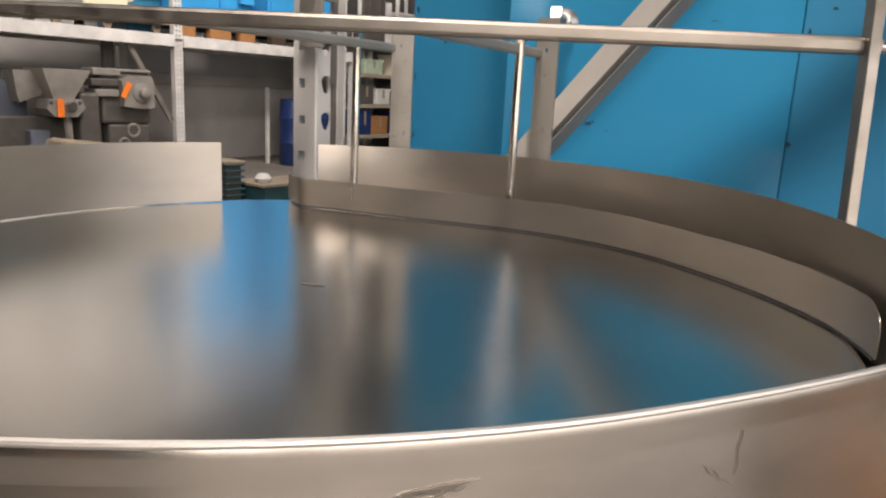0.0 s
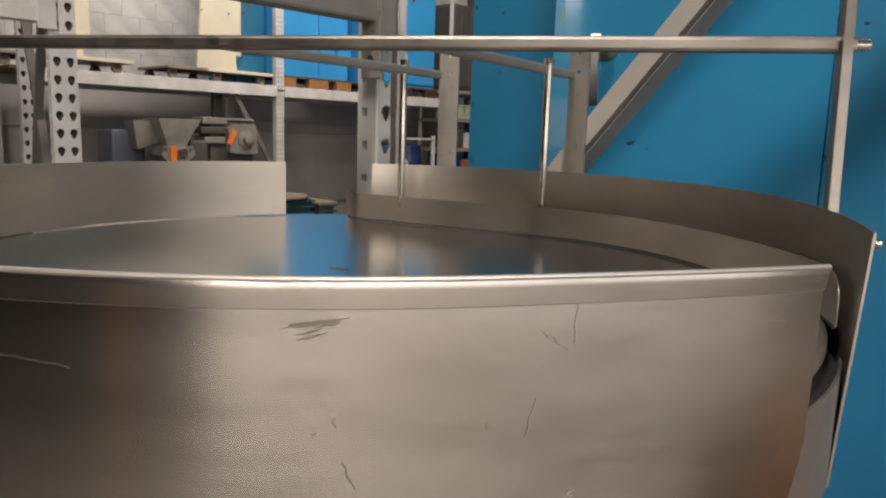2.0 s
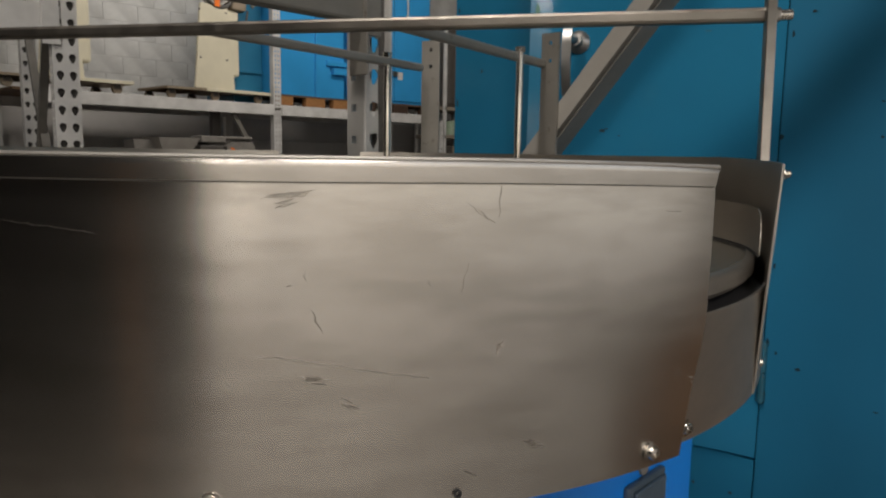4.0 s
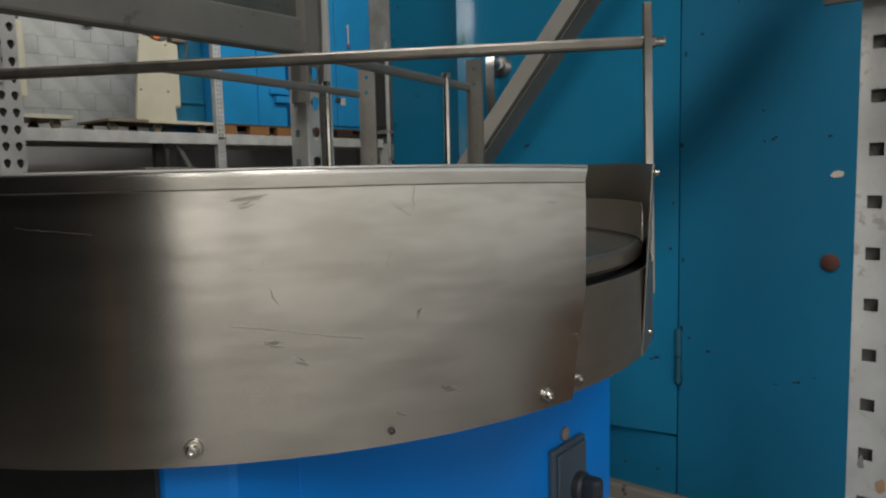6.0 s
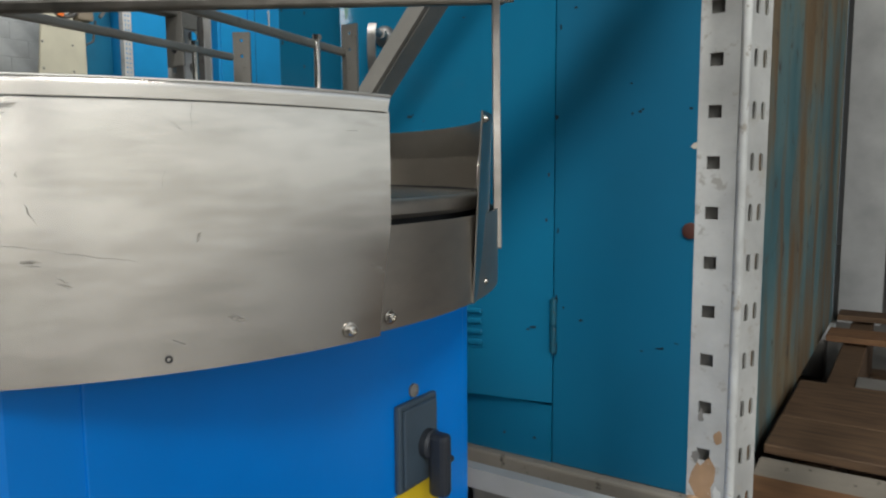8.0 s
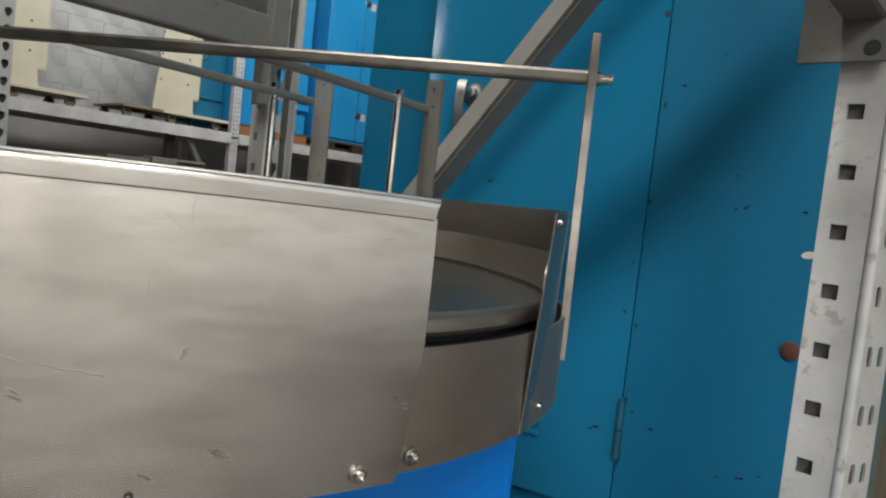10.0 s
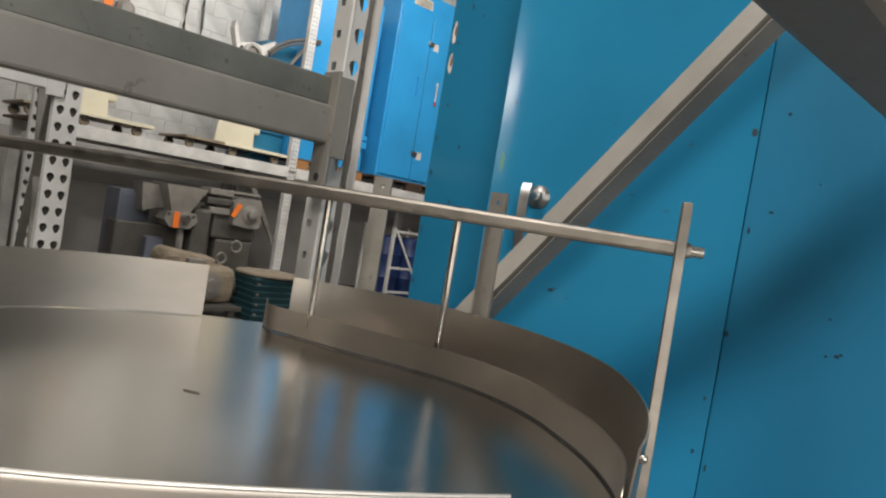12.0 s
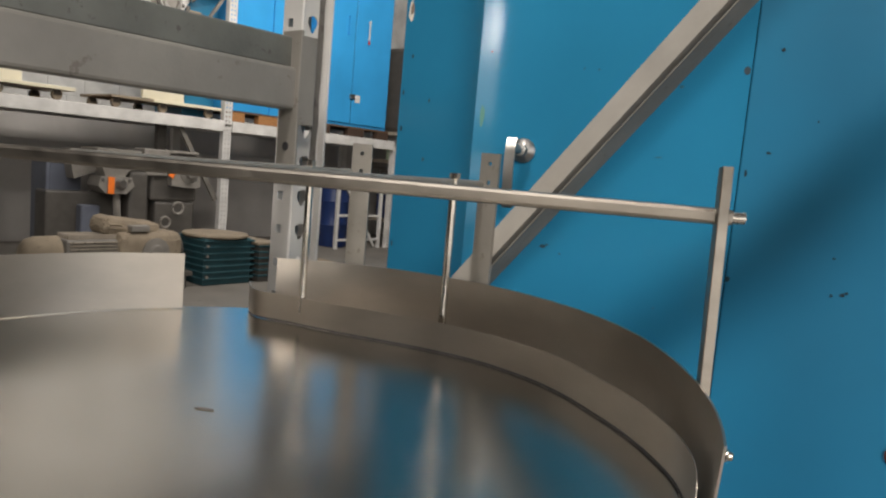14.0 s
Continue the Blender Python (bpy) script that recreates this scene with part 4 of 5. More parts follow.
for y in (2.14, 4.70, 7.42):
    b = holed_plate(0.10, 1.45 if y > 7 else 4.6, [(u, 0.05 + 0.05 * k, scaled(TEAR, 0.011)) for u in (0.03, 0.07) for k in range(27 if y > 7 else 89)], 0.003, pose(FX, y - 0.05, 0, 0, 0, 90))
    box((FX - 0.07, y - 0.05, 0), (FX - 0.003, y - 0.047, 1.45 if y > 7 else 4.6), bm=b)
    part("upright", b, M_WHITE, far)
    part("rear_upright", box((FX - 1.12, y - 0.05, 0), (FX - 1.05, y + 0.05, 1.45 if y > 7 else 4.6)), M_WHITE, far)
for x in (FX, FX - 1.05):
    for y0, y1 in ((2.19, 4.65), (4.75, 7.37)):
        part("beam", box((x - 0.025, y0, SHELF - 0.12), (x + 0.022, y1, SHELF), 0.006), M_WHITE, far)
part("beam_clip", box((FX + 0.003, 4.56, SHELF - 0.05), (FX + 0.012, 4.84, SHELF - 0.035), 0.001), M_RACKDARK, far)
part("shelf_deck", box((FX - 1.05, 2.0, SHELF - 0.02), (FX - 0.03, 7.4, SHELF + 0.004)), M_OLDWOOD, far)
part("strut", bar((FX - 0.05, 4.16, SHELF - 0.12), (FX - 0.05, 4.62, 0.62), 0.03, 0.05), M_RACKDARK, far)
part("strut", bar((FX - 0.1, 4.72, 2.95), (FX - 0.1, 4.45, 2.55), 0.03, 0.03), M_RACKDARK, far)


def caster(parent, x, y, z):
    w = part("caster", lathe([(0, -0.018), (0.045, -0.018), (0.05, -0.012), (0.05, 0.012), (0.045, 0.018), (0, 0.018)], 20, pose(x, y, z + 0.05, 90, 0, 90)), M_DUST, parent, smooth=True)
    part("caster_fork", box((x - 0.028, y - 0.03, z + 0.05), (x + 0.028, y + 0.03, z + 0.112), 0.004), M_DARKCAST, w)


def dolly_cabinet(y0, y1, high, label, cable_tail=False):
    """A machine cover on a pale board with castors, standing on the shelf."""
    box_thing = thing("machine_cabinet", (FX - 0.4, (y0 + y1) / 2, SHELF), label, "cabinet")
    z = SHELF + 0.004
    part("board", box((FX - 0.75, y0 - 0.34, z + 0.095), (FX - 0.06, y0 + 0.1, z + 0.12), 0.004), M_DUST, box_thing)
    part("board", box((FX - 0.75, y0 + 0.1, z + 0.095), (FX - 0.06, y1 + 0.44, z + 0.128), 0.004), M_CREAM, box_thing)
    for y in (y0 - 0.26, (y0 + y1) / 2, y1 + 0.30):
        caster(box_thing, FX - 0.14, y, z)
        caster(box_thing, FX - 0.65, y, z)
    part("body", box((FX - 0.50, y0 + 0.30, z + 0.28), (FX - 0.16, y1 + 0.09, z + high), 0.03), M_CREAM, box_thing)
    b = bmesh.new()
    outline = [(y0, 0.128), (y1, 0.128), (y1 - 0.07, high + 0.02), (y0 + 0.08, high + 0.02)]
    lo = [b.verts.new((FX - 0.155, u, z + v)) for u, v in outline]
    hi = [b.verts.new((FX - 0.12, u, z + v)) for u, v in outline]
    b.faces.new(lo)
    b.faces.new(hi)
    for k in range(4):
        b.faces.new((lo[k], lo[(k + 1) % 4], hi[(k + 1) % 4], hi[k]))
    bmesh.ops.bevel(b, geom=b.edges[:], offset=0.006, segments=2, affect="EDGES")
    cover = part("front_cover", b, M_CREAM, box_thing, "cream enamelled cover with screws")
    for u in (y0 + 0.07, y1 - 0.09):
        for v in (0.45, 0.72, 0.95):
            part("screw", lathe([(0, 0), (0.011, 0), (0.008, 0.005), (0, 0.005)], 10, pose(FX - 0.12, u, z + v * high, 0, 90, 0)), M_DARKCAST, cover)
    if cable_tail:
        part("cable_end", tube([(FX - 0.2, y1 + 0.08, z + high - 0.25), (FX - 0.16, y1 + 0.16, z + high - 0.2), (FX - 0.16, y1 + 0.2, z + high + 0.02)], 0.012), M_DARKCAST, box_thing)
    return box_thing


dolly_cabinet(3.765, 4.235, 0.99, "cream enamelled machine cover on a wheeled board on the shelf", True)
dolly_cabinet(2.25, 2.65, 1.00, "smaller cream machine cover on a wheeled board on the shelf")


def steel_cabinet(y0, y1, high, mat, label, doors=True, depth=0.75, timber=None):
    """A tall cabinet on a wooden pallet, with doors, hinges, vents and a handle."""
    z = SHELF + 0.004
    pal = thing("wooden_pallet", (FX - 0.4, (y0 + y1) / 2, z), "dark stained wooden skid on the shelf under a cabinet" if timber else "orange-brown wooden pallet on the shelf under a cabinet", "pallet", "pallets on the shelf")
    n = max(3, int((y1 - y0) / 0.4))
    for k in range(n):
        y = y0 + (y1 - y0 - 0.22) * k / (n - 1)
        part("block", box((FX - 0.12, y, z), (FX - 0.03, y + 0.22 + 0.06 * (k % 2), z + 0.10), 0.006), timber or M_WOOD, pal)
    part("deck_board", box((FX - 0.8, y0, z + 0.10), (FX - 0.03, y1, z + 0.122), 0.003), M_OLDWOOD, pal)
    z += 0.123
    c = thing("steel_cabinet", (FX - 0.4, (y0 + y1) / 2, z), label, "cabinet")
    body = part("body", box((FX - 0.1 - depth, y0, z), (FX - 0.10, y1, z + high), 0.01), mat, c)
    if doors:
        mid = (y0 + y1) / 2 - 0.05
        for k, (a, e) in enumerate(((y0 + 0.03, mid - 0.007), (mid + 0.007, y1 - 0.03))):
            d = part("door", box((FX - 0.10, a, z + 0.04), (FX - 0.078, e, z + high - 0.28), 0.006), mat, c)
            yy = e - 0.13 if k == 0 else a + 0.21
            b = bar((FX - 0.05, yy, z + 1.15), (FX - 0.05, yy, z + 1.4), 0.02, 0.014, up=(1, 0, 0), bevel=0.003)
            bar((FX - 0.08, yy, z + 1.17), (FX - 0.05, yy, z + 1.17), 0.014, 0.014, bm=b)
            bar((FX - 0.08, yy, z + 1.38), (FX - 0.05, yy, z + 1.38), 0.014, 0.014, bm=b)
            part("handle", b, M_WHITE if k else mat, d)
            if k:
                part("handle_tip", box((FX - 0.06, yy - 0.012, z + 1.09), (FX - 0.04, yy + 0.012, z + 1.14), 0.003), M_RED, d)
                for hz in (0.36, 1.84):
                    part("hasp", box((FX - 0.078, a - 0.05, z + hz), (FX - 0.055, a + 0.04, z + hz + 0.06), 0.004), M_CHROME, d)
                    part("tag", box((FX - 0.0775, a + 0.05, z + hz - 0.04), (FX - 0.074, a + 0.14, z + hz + 0.06), 0.001), M_WHITE, d)
        # black strip between the doors for the shadow in their gap
        part("door_seam_shade", box((FX - 0.0995, mid - 0.006, z + 0.04), (FX - 0.09, mid + 0.006, z + high - 0.28)), M_DARK, c)
        v = part("vent", box((FX - 0.10, mid - 0.38, z + high - 0.2), (FX - 0.088, mid - 0.06, z + high - 0.08), 0.004), M_PUTTY, c)
        for k in range(4):
            part("vent_slot", box((FX - 0.0885, mid - 0.36, z + high - 0.185 + 0.025 * k), (FX - 0.085, mid - 0.08, z + high - 0.175 + 0.025 * k)), M_DARK, v)
    return c


steel_cabinet(6.0, 7.28, 2.5, M_BRIGHTBLUE, "tall bright blue two-door steel cabinet on a pallet", timber=M_DARKWOOD)
blue2 = steel_cabinet(4.72, 5.75, 2.1, M_BRIGHTBLUE, "bright blue machine cabinet on a pallet", doors=False)
part("latch", box((FX - 0.10, 5.45, 2.02), (FX - 0.04, 5.75, 2.08), 0.006), M_BRIGHTBLUE, blue2)
part("latch", box((FX - 0.10, 5.55, 1.92), (FX - 0.04, 5.75, 2.0), 0.006), M_BRIGHTBLUE, blue2)
part("side_flange", box((FX - 0.10, 5.30, 1.60), (FX - 0.07, 5.50, 3.4), 0.006), M_BRIGHTBLUE, blue2)
grey_cab = thing("steel_cabinet", (FX - 0.5, 4.5, SHELF), "dull blue sheet cabinet behind the rack post", "cabinet")
part("body", box((FX - 0.9, 4.32, SHELF + 0.004), (FX - 0.3, 4.70, 2.9), 0.01), M_PALEBLUE, grey_cab)
part("bar", box((FX - 0.3, 4.36, 1.86), (FX - 0.27, 4.69, 1.89), 0.003), M_PALEBLUE, grey_cab)

# machine head with a ring, cable and clamp lying on top of the first bay, on an upper shelf
HEAD_Z = SHELF + 1.014
head = thing("spare_casting", (FX - 0.2, 4.0, HEAD_Z), "white cast machine head with a round bore and dark clamp arm", "machine part")
b = prism([(-0.235, 0.42), (-0.245, 0.33), (-0.175, 0.10), (-0.12, 0.03), (-0.05, 0.0), (0.06, 0.0), (0.13, 0.05), (0.17, 0.12), (0.26, 0.24), (0.27, 0.33), (0.21, 0.30), (0.11, 0.235), (0.0, 0.25), (-0.10, 0.22), (-0.15, 0.20)], -0.05, 0.05, pose(FX - 0.22, 4.07, HEAD_Z + 0.02, 90, 0, 90))
part("casting", b, M_WHITE, head)
part("bore", lathe([(0.070, 0), (0.105, 0), (0.105, 0.03), (0.070, 0.03), (0.070, 0)], 28, pose(FX - 0.17, 4.07, HEAD_Z + 0.15, 0, 90, 0)), M_CHROME, head, smooth=True)
part("bore_hollow", lathe([(0, 0), (0.069, 0), (0.069, 0.004), (0, 0.004)], 24, pose(FX - 0.17, 4.07, HEAD_Z + 0.15, 0, 90, 0)), M_CAST, head)
for y, z in ((3.94, 0.18), (4.20, 0.13)):
    part("bolt_head", lathe([(0, 0), (0.02, 0), (0.016, 0.012), (0, 0.012)], 12, pose(FX - 0.17, y, HEAD_Z + z, 0, 90, 0)), M_DARKCAST, head)
part("clamp_band", tube([(FX - 0.13, 4.07 + 0.17 * math.cos(a), HEAD_Z + 0.15 + 0.17 * math.sin(a)) for a in [math.pi * (1.03 + 0.93 * k / 14) for k in range(15)]], 0.022), M_DARKCAST, head, "dark clamp band round the casting", smooth=True)
part("foot", box((FX - 0.30, 4.22, HEAD_Z - 0.02), (FX - 0.12, 4.40, HEAD_Z + 0.10), 0.02), M_DUST, head)
for lift, y0, z0, r0 in ((0.0, 4.24, 0.20, 0.020), (-0.045, 4.27, 0.18, 0.013)):
    part("arm", tube([(FX - 0.12, y0, HEAD_Z + z0), (FX - 0.10, 4.34, HEAD_Z + 0.31 + lift), (FX - 0.09, 4.48, HEAD_Z + 0.40 + lift), (FX - 0.08, 4.64, HEAD_Z + 0.46 + lift), (FX - 0.07, 4.86, HEAD_Z + 0.50 + 0.5 * lift)], r0), M_DARKCAST, head, "dark clamp arm", smooth=True)
part("tag", box((FX - 0.10, 4.00, HEAD_Z - 0.02), (FX - 0.096, 4.06, HEAD_Z + 0.06)), M_ORANGE, head)
HEAD2_Z = SHELF + 1.024
head2 = thing("spare_casting", (FX - 0.2, 2.45, HEAD2_Z), "grey cast machine head with an orange tag", "machine part")
part("casting", box((FX - 0.5, 2.35, HEAD2_Z), (FX - 0.2, 2.74, HEAD2_Z + 0.36), 0.04), M_CAST, head2)
part("boss", lathe([(0, 0), (0.09, 0), (0.09, 0.05), (0.05, 0.09), (0, 0.09)], 24, pose(FX - 0.2, 2.68, HEAD2_Z + 0.16, 0, 90, 0)), M_CAST, head2, smooth=True)
part("tag", box((FX - 0.19, 2.49, HEAD2_Z + 0.08), (FX - 0.186, 2.57, HEAD2_Z + 0.24)), M_ORANGE, head2)
cable = thing("cable_loop", (X0 + 0.05, 3.94, 2.8), "dark cable loop hanging on the wall", "cable")
drop = [(3.90, 4.2), (3.86, 3.6), (3.83, 3.2), (3.83, 3.0), (3.86, 2.88), (3.93, 2.81), (4.00, 2.83), (4.05, 2.92), (4.055, 3.05), (4.04, 3.3), (4.03, 3.7), (4.05, 4.2)]
part("cable_line", tube([(X0 + 0.05, u, v) for u, v in drop], 0.016), M_DARKCAST, cable, smooth=True)
sock = thing("wall_socket", (X0, 4.93, 3.36), "small dark switch plate on the wall", "switch")
part("plate", box((X0 - 0.03, 4.87, 3.28), (X0 + 0.03, 4.99, 3.44), 0.01), M_WHITE, sock)
part("rocker", box((X0 + 0.03, 4.895, 3.31), (X0 + 0.045, 4.965, 3.41), 0.004), M_BLACK, sock)


# ---- machines on the floor under the shelf ----
def feeder(y, z, label):
    """A cast feeder: hopper above a bored head, dark throat, and a pale grey cabinet behind."""
    f = thing("feeder_machine", (FX, y, 0), label, "machine", "feeders under the shelf")
    x = FX + 0.1
    b = bmesh.new()
    rings = []
    for w, d, h in ((0.217, 0.18, 0.325), (0.095, 0.09, 0.06)):
        rings.append([b.verts.new(p) for p in ((x - d, y - w, z + h), (x + d, y - w, z + h), (x + d, y + w, z + h), (x - d, y + w, z + h))])
    for k in range(4):
        b.faces.new((rings[0][k], rings[0][(k + 1) % 4], rings[1][(k + 1) % 4], rings[1][k]))
    b.faces.new(rings[0])
    b.faces.new(rings[1])
    part("hopper", b, M_HOPPER, f, "tapered sheet hopper")
    b = prism([(-0.15, 0.06), (0.15, 0.06), (0.18, -0.02), (0.10, -0.10), (-0.10, -0.10), (-0.17, -0.03)], -0.12, 0.12, pose(x, y, z, 90, 0, 90))
    part("head", b, M_CAST, f)
    part("spout", lathe([(0, 0), (0.05, 0), (0.055, 0.02), (0.035, 0.05), (0, 0.05)], 20, pose(x + 0.12, y + 0.04, z, 0, 90, 0)), M_CHROME, f, smooth=True)
    part("tag", box((x + 0.13, y - 0.085, z - 0.10), (x + 0.135, y - 0.025, z + 0.06)), M_ORANGE, f, "orange paper tag")
    part("throat", box((x - 0.2, y + 0.16, z - 0.45), (x + 0.05, y + 0.36, z + 0.12), 0.03), M_DARKCAST, f)
    part("pipe", tube([(x + 0.05, y + 0.04, z - 0.10), (x + 0.05, y + 0.05, z - 0.35), (x - 0.02, y + 0.2, z - 0.5)], 0.035), M_CAST, f, smooth=True)
    part("stand", box((x - 0.35, y - 0.55, 0.0), (x - 0.1, y + 0.45, z - 0.1), 0.02), M_DARKCAST, f)
    b = prism([(-0.37, 0.30), (-0.19, 0.30), (-0.12, 0.10), (-0.33, 0.02), (-0.35, 0.10)], -0.25, -0.03, pose(x, y, z, 90, 0, 90))
    part("shroud", b, M_CAST, f, "folded side shroud")
    part("flange_bolt", lathe([(0, 0), (0.018, 0), (0.014, 0.01), (0, 0.01)], 10, pose(x + 0.12, y - 0.13, z + 0.03, 0, 90, 0)), M_DARKCAST, f)
    part("flange_bolt", lathe([(0, 0), (0.018, 0), (0.014, 0.01), (0, 0.01)], 10, pose(x + 0.12, y + 0.13, z + 0.03, 0, 90, 0)), M_DARKCAST, f)
    return f


feeder(3.37, 0.775, "grey cast feeder with a hopper and an orange tag")
second = thing("gearbox_machine", (FX, 4.16, 0), "grey gearbox machine with bolted plates and an orange tag", "machine", "feeders under the shelf")
x = FX + 0.1
part("housing", box((x - 0.3, 3.8, 0.60), (x - 0.04, 4.32, 1.10), 0.03), M_DARKCAST, second)
b = prism([(-0.19, 0.12), (-0.08, 0.17), (0.13, 0.17), (0.155, 0.10), (0.155, -0.14), (0.02, -0.15), (-0.17, -0.13)], -0.03, 0.05, pose(x, 4.15, 0.90, 90, 0, 90))
part("front_panel", b, M_CAST, second, "cast front plate")
for k, (y0, y1, z0, z1) in enumerate(((3.7, 3.98, 1.06, 1.13), (3.68, 3.96, 0.96, 1.03), (3.72, 3.96, 0.86, 0.93))):
    part("side_plate", box((x - 0.22, y0, z0), (x + 0.0, y1, z1), 0.012), M_CAST if k != 1 else M_DARKCAST, second)
part("top_plate", box((x - 0.26, 3.98, 1.10), (x - 0.02, 4.32, 1.13), 0.01), M_CAST, second)
part("shaft_end", lathe([(0, 0), (0.10, 0), (0.10, 0.03), (0.055, 0.045), (0.05, 0.09), (0.035, 0.10), (0, 0.10)], 24, pose(x + 0.03, 4.17, 0.905, 0, 90, 0)), M_CAST, second, smooth=True)
part("tag", box((-0.002, -0.028, -0.08), (0.002, 0.028, 0.08), turn=pose(x + 0.07, 3.99, 0.93, -28, 0, 0)), M_ORANGE, second)
part("pedestal", box((x - 0.28, 3.86, 0.0), (x - 0.05, 4.31, 0.60), 0.03), M_DARKCAST, second)
part("column", box((x - 0.42, 4.02, 1.1), (x - 0.34, 4.12, 1.40), 0.01), M_DARKCAST, second)
part("eye_ring", tube([(x + 0.05, 4.06 + 0.06 * math.cos(a), 0.54 + 0.06 * math.sin(a)) for a in [2 * math.pi * k / 16 for k in range(17)]], 0.013), M_CAST, second, smooth=True)
grey_box = thing("grey_blue_cabinet", (FX - 0.2, 3.03, 0), "tall grey-blue sheet cabinet under the shelf", "cabinet")
part("body", box((FX - 0.45, 2.86, 0.0), (FX - 0.1, 3.18, 0.98), 0.01), M_GREYBLUE, grey_box)
part("side_door", box((FX - 0.1, 2.89, 0.08), (FX - 0.09, 3.15, 0.94), 0.004), M_GREYBLUE, grey_box)
part("lower_step", box((FX - 0.1, 3.10, 0.0), (FX + 0.1, 3.28, 0.55), 0.015), M_GREYBLUE, grey_box)


# ---- machines in the aisle behind the table ----
def lump(lo, hi, round_off, crumple, m=None):
    """A rounded casting, worn and uneven under its dust."""
    b = box(lo, hi, round_off)
    bmesh.ops.subdivide_edges(b, edges=b.edges[:], cuts=3, use_grid_fill=True)
    for v in b.verts:
        v.co += Vector((random.random() - 0.5, random.random() - 0.5, random.random() - 0.5)) * crumple
    if m is not None:
        b.transform(m)
    return b


bench = thing("low_trolley", (-5.5, 2.8, 0), "low dark steel trolley carrying motors", "trolley")
part("deck", box((-5.85, 2.05, 0.10), (-5.2, 3.38, 0.14), 0.006), M_DARKCAST, bench)
for px in (-5.8, -5.25):
    for py in (2.12, 3.3):
        part("leg", box((px - 0.03, py - 0.03, 0), (px + 0.03, py + 0.03, 0.10)), M_DARKCAST, bench)
small = thing("geared_motor", (-5.5, 2.5, 0.14), "small geared motor with a tan end cap and ribbed grey body", "motor", "motors in the aisle")
part("end_cap", lathe([(0, -0.16), (0.07, -0.155), (0.115, -0.12), (0.135, -0.06), (0.138, 0.10), (0, 0.10)], 28, pose(-5.5, 2.30, 0.285, -90, 0, 0) @ pose(0, 0, 0)), M_DUST, small, "tan dusty end cap", smooth=True)
part("body", box((-5.62, 2.42, 0.142), (-5.37, 2.84, 0.40), 0.02), M_CAST, small)
for k in range(9):
    part("rib", box((-5.635, 2.44, 0.165 + 0.026 * k), (-5.355, 2.82, 0.177 + 0.026 * k), 0.003), M_SKID, small)
for k in range(5):
    part("top_rib", box((-5.60 + 0.045 * k, 2.44, 0.40), (-5.585 + 0.045 * k, 2.83, 0.437), 0.003), M_SKID, small)
big = thing("geared_motor", (-5.5, 3.08, 0.14), "large geared motor under tan dust on a low trolley", "motor", "motors in the aisle")
part("gearbox", lump((-5.74, 2.80, 0.142), (-5.32, 3.36, 0.46), 0.07, 0.012), M_DUST, big, "dusty gearbox casting", smooth=True)
part("dome", lump((-5.68, 2.70, 0.40), (-5.40, 3.20, 0.555), 0.06, 0.014, pose(-5.54, 2.95, 0.47, -7, 0, 0) @ pose(5.54, -2.95, -0.47)), M_DUST, big, "dust heaped on the cover", smooth=True)
part("front_cover", lathe([(0, 0), (0.11, 0), (0.115, 0.03), (0.06, 0.04), (0.055, 0.06), (0, 0.06)], 24, pose(-5.325, 3.10, 0.30, 0, 90, 0)), M_CAST, big, smooth=True)
part("side_flange", lathe([(0, 0), (0.14, 0), (0.14, 0.03), (0.10, 0.05), (0, 0.05)], 24, pose(-5.52, 3.36, 0.29, -90, 0, 0)), M_DARKCAST, big, smooth=True)
part("terminal_box", box((-5.46, 2.90, 0.46), (-5.33, 3.06, 0.515), 0.012), M_CAST, big)
part("lifting_eye", tube([(-5.45, 3.25 + 0.045 * math.cos(a), 0.53 + 0.045 * math.sin(a)) for a in [2 * math.pi * k / 16 for k in range(17)]], 0.010), M_CAST, big, smooth=True)
for k, (y0, y1, high) in enumerate(((3.46, 4.00, 0.44), (4.03, 4.26, 0.37))):
    cr = thing("finned_block", (-5.4, (y0 + y1) / 2, 0), "dark teal finned machine block with a dusty lid on top" if k == 0 else "narrow dark finned machine block", "machine part", "finned blocks")
    part("core", box((-5.65, y0 + 0.03, 0.0), (-5.22, y1 - 0.03, high - 0.03), 0.01), M_PUMPTEAL if k == 0 else M_DARKCAST, cr)
    for j in range(7 if k == 0 else 6):
        part("fin", box((-5.68, y0 + 0.01, 0.05 + 0.055 * j), (-5.195, y1 - 0.01, 0.066 + 0.055 * j), 0.004), M_PUMPTEAL, cr)
    if k == 0:
        part("lid", lathe([(0, 0), (0.275, 0), (0.29, 0.012), (0.285, 0.028), (0.18, 0.038), (0, 0.042)], 32, pose(-5.43, 3.73, high - 0.03)), M_DUST, cr, "round tan dusty lid", smooth=True)
        for j in range(4):
            part("corner_bolt", rod((-5.20, y0 + 0.05, 0.08 + 0.09 * j), (-5.185, y0 + 0.05, 0.08 + 0.09 * j), 0.012, 8), M_CAST, cr)
    else:
        part("top_board", box((-5.7, y0, high - 0.03), (-5.2, y1, high), 0.008), M_DUST, cr)
cr = thing("low_crate", (-5.2, 4.6, 0), "low dark green crate with a pale board", "crate")
part("body", box((-5.4, 4.32, 0.0), (-5.0, 4.9, 0.14), 0.01), M_PUMPTEAL, cr)
part("board", box((-5.42, 4.28, 0.14), (-4.98, 4.92, 0.165), 0.004), M_DUST, cr)
part("white_bag", lathe([(0, 0), (0.06, 0), (0.08, 0.04), (0.05, 0.08), (0, 0.09)], 12, pose(-5.15, 4.42, 0.165)), M_WHITE, cr, "crumpled white bag", smooth=True)

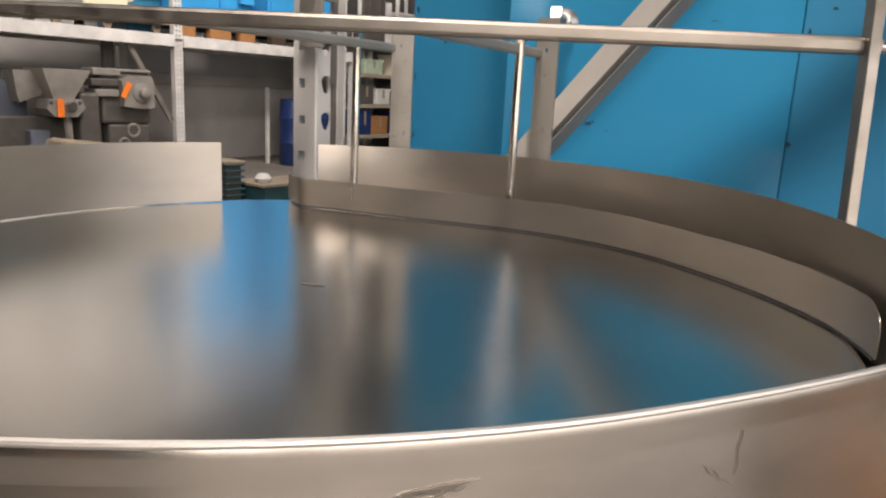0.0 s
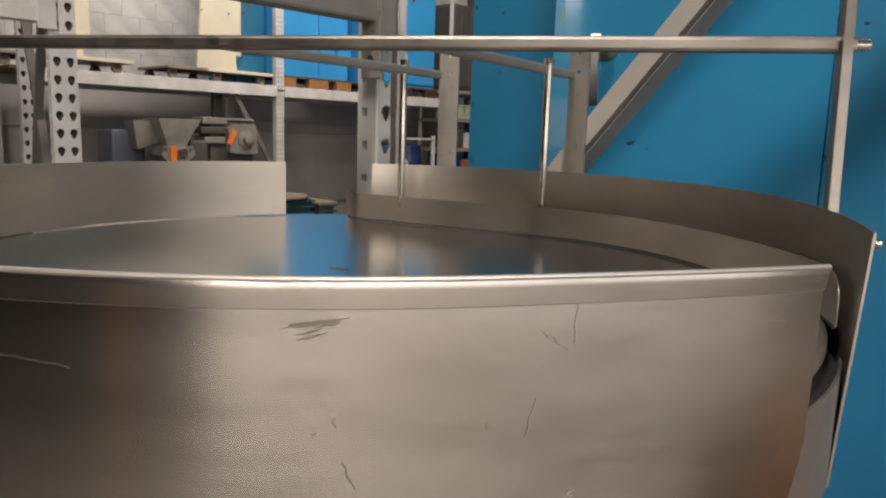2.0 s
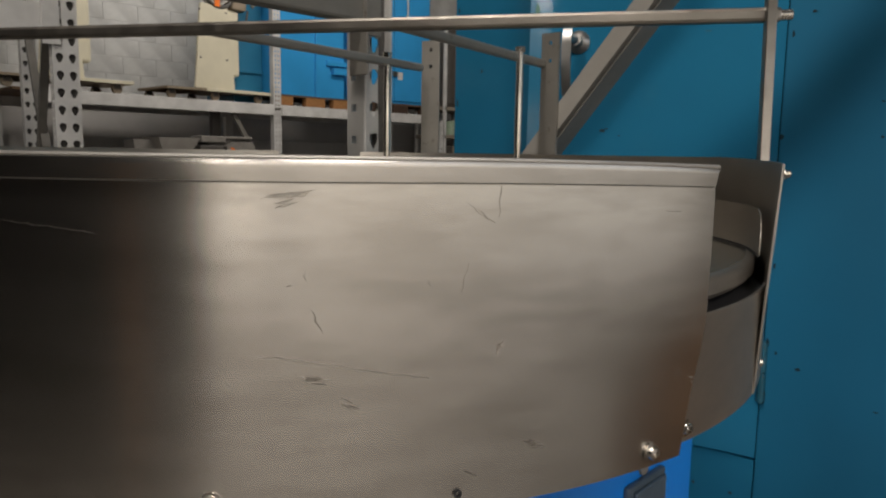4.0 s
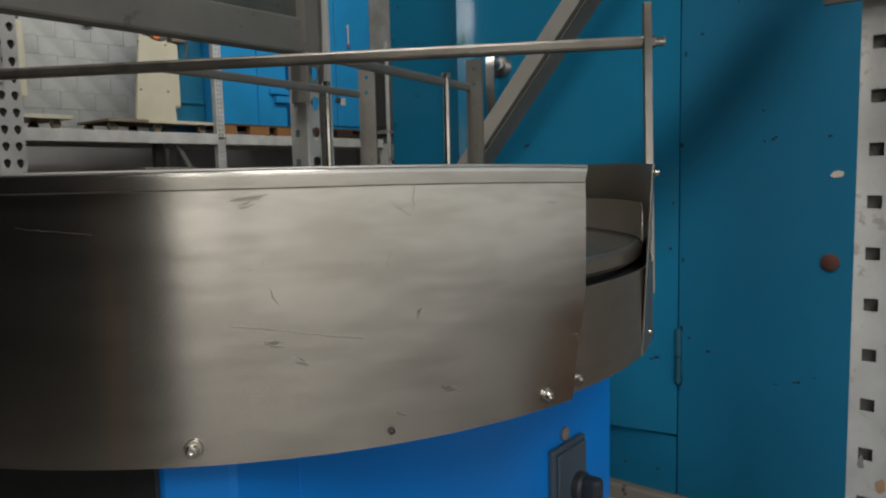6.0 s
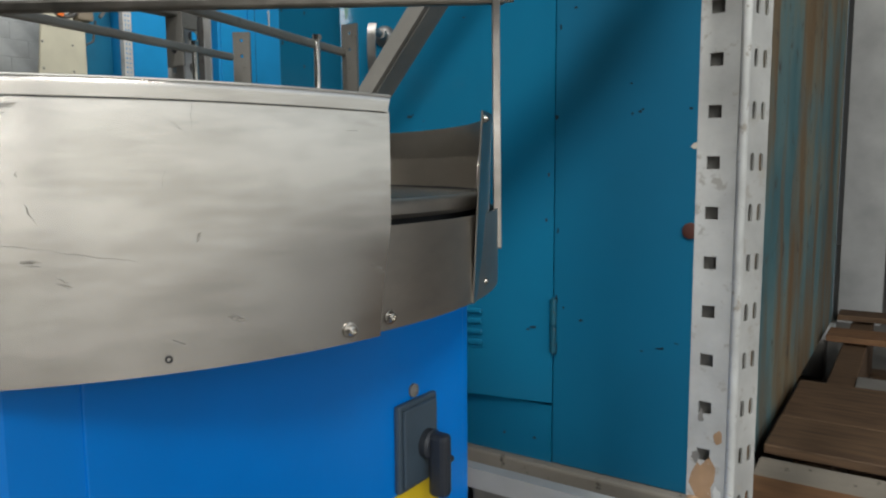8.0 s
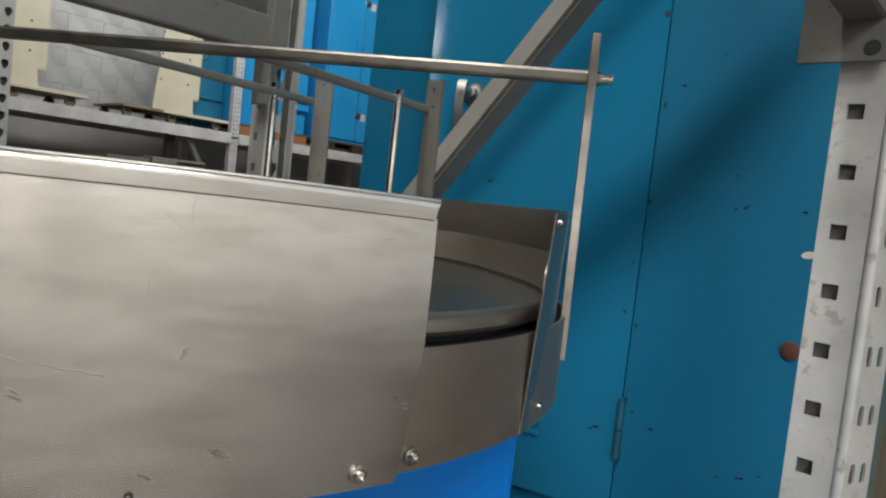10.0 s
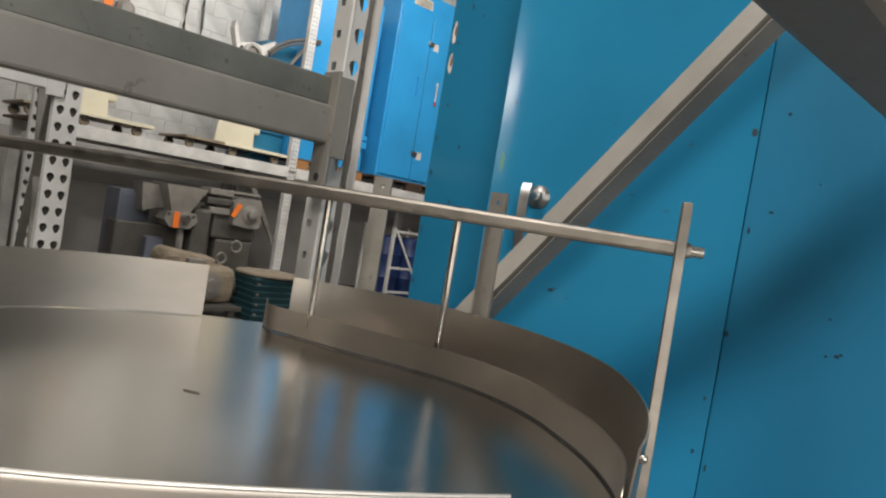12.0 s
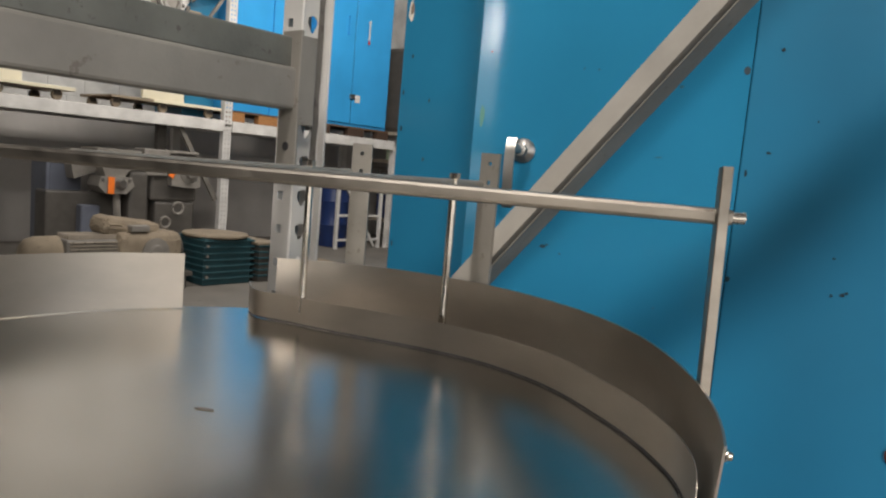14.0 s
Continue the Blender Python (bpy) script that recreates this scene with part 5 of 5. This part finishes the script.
# shelving with parcels beside the far rack, and a drum stillage under its second bay
shelf = thing("parts_shelf", (FX, 8.4, 0), "steel shelf stand with boxes, bins and dark parts", "shelf")
for py in (7.55, 8.35, 9.25):
    for px in (FX - 0.62, FX - 0.05):
        part("post", box((px - 0.02, py - 0.02, 0), (px + 0.02, py + 0.02, 2.9)), M_WHITE, shelf)
for z in (0.35, 0.78, 1.20, 1.60):
    part("board", box((FX - 0.64, 7.53, z), (FX - 0.03, 9.27, z + 0.05), 0.003), M_SKID, shelf)


def stored(kind, y0, y1, z, high, mat, label, depth=0.4):
    ob = thing(kind, (FX - 0.2, (y0 + y1) / 2, z), label, "box", "goods on the shelf")
    body = part("carton", box((FX - 0.08 - depth, y0, z), (FX - 0.08, y1, z + high), 0.012), mat, ob)
    part("lid", box((FX - 0.09 - depth, y0 - 0.006, z + high - 0.03), (FX - 0.072, y1 + 0.006, z + high + 0.002), 0.004), mat, ob)
    part("tape", box((FX - 0.0725, (y0 + y1) / 2 - 0.02, z + high * 0.4), (FX - 0.0705, (y0 + y1) / 2 + 0.02, z + high - 0.01)), M_DUST, body)


stored("green_box", 7.72, 8.10, 1.25, 0.2, M_PALEGREEN, "pale green box with a printed band on a shelf")
stored("white_box", 7.98, 8.28, 0.83, 0.22, M_WHITE, "white carton on a shelf")
stored("dark_bin", 7.62, 7.92, 0.83, 0.26, M_DARKCAST, "dark iron parts bin on a shelf")
stored("orange_box", 7.9, 8.25, 0.40, 0.26, M_WOOD, "orange-brown carton on a shelf")
stored("navy_bin", 7.6, 7.88, 0.40, 0.34, M_NAVY, "navy plastic bin on a shelf")
stored("white_box", 8.45, 9.15, 1.25, 0.30, M_CREAM, "cream carton on a shelf")
stored("dark_bin", 8.45, 9.1, 0.83, 0.3, M_DARKCAST, "dark iron parts bin on a shelf")
stored("navy_bin", 8.45, 9.0, 0.40, 0.32, M_NAVY, "navy plastic bin on a shelf")
stored("white_box", 8.40, 9.1, 1.65, 0.5, M_WHITE, "tall white carton on the top shelf")
drum = thing("dark_housing", (FX - 0.3, 7.95, 1.65), "dark metal machine housing standing on the top shelf", "machine part")
part("housing", box((FX - 0.55, 7.62, 1.655), (FX - 0.08, 8.16, 2.85), 0.06), M_DARKCAST, drum)
for y in (7.78, 7.98):
    part("rib", box((FX - 0.085, y, 1.70), (FX - 0.065, y + 0.04, 2.8), 0.006), M_DARKCAST, drum)
part("edge_plate", box((FX - 0.30, 8.165, 1.655), (FX - 0.06, 8.24, 2.25), 0.004), M_WHITE, drum)
still = thing("stillage", (FX - 0.3, 6.9, 0), "white steel stillage frame with navy drums under the shelf", "stillage")
for py in (6.5, 7.30):
    for px in (FX - 0.7, FX - 0.1):
        part("post", box((px - 0.02, py - 0.02, 0), (px + 0.02, py + 0.02, 1.0)), M_WHITE, still)
for z in (0.12, 0.45, 0.95):
    part("cross_bar", box((FX - 0.115, 6.5, z - 0.015), (FX - 0.085, 7.30, z + 0.015), 0.003), M_WHITE, still)
part("diagonal", bar((FX - 0.075, 6.55, 0.93), (FX - 0.075, 7.2, 0.02), 0.015, 0.03), M_WHITE, still)
for y in (6.7, 7.1):
    d = thing("navy_drum", (FX - 0.4, y, 0), "navy plastic drum standing in the stillage", "drum", "drums in the stillage")
    part("drum_body", lathe([(0, 0), (0.18, 0), (0.195, 0.03), (0.195, 0.28), (0.205, 0.30), (0.195, 0.32), (0.195, 0.60), (0.205, 0.62), (0.195, 0.64), (0.18, 0.86), (0, 0.88)], 28, pose(FX - 0.4, y, 0)), M_NAVY, d, smooth=True)

# west wall: white painted blocks above, a grey ledge and grey plaster below
structure("trim", box((X0 - 0.03, Y0, 0.98), (X0 + 0.08, Y1, 1.12), 0.01), M_GREYWALL, "grey concrete ledge along the wall", "wall")
wall = bpy.data.objects["wall_west"]
block_mesh = mesh_of("block", box((-0.03, -0.1975, -0.0975), (0.0, 0.1975, 0.0975), 0.004), M_BLOCK)
for row in range(19):
    for k in range(22):
        y, z = 0.2 + 0.4 * k + (0.2 if row % 2 else 0.0), 1.54 + 0.2 * row
        if z > ROOF - 0.1 or (row * 22 + k) % 1000 > 296 and z > 3.6:
            continue
        if 1.2 < y < 8.6 and z < 4.4:
            ob = new("block", block_mesh)
            ob.parent = wall
            ob.matrix_basis = pose(X0 - 0.006 + 0.002 * random.random(), y, z)
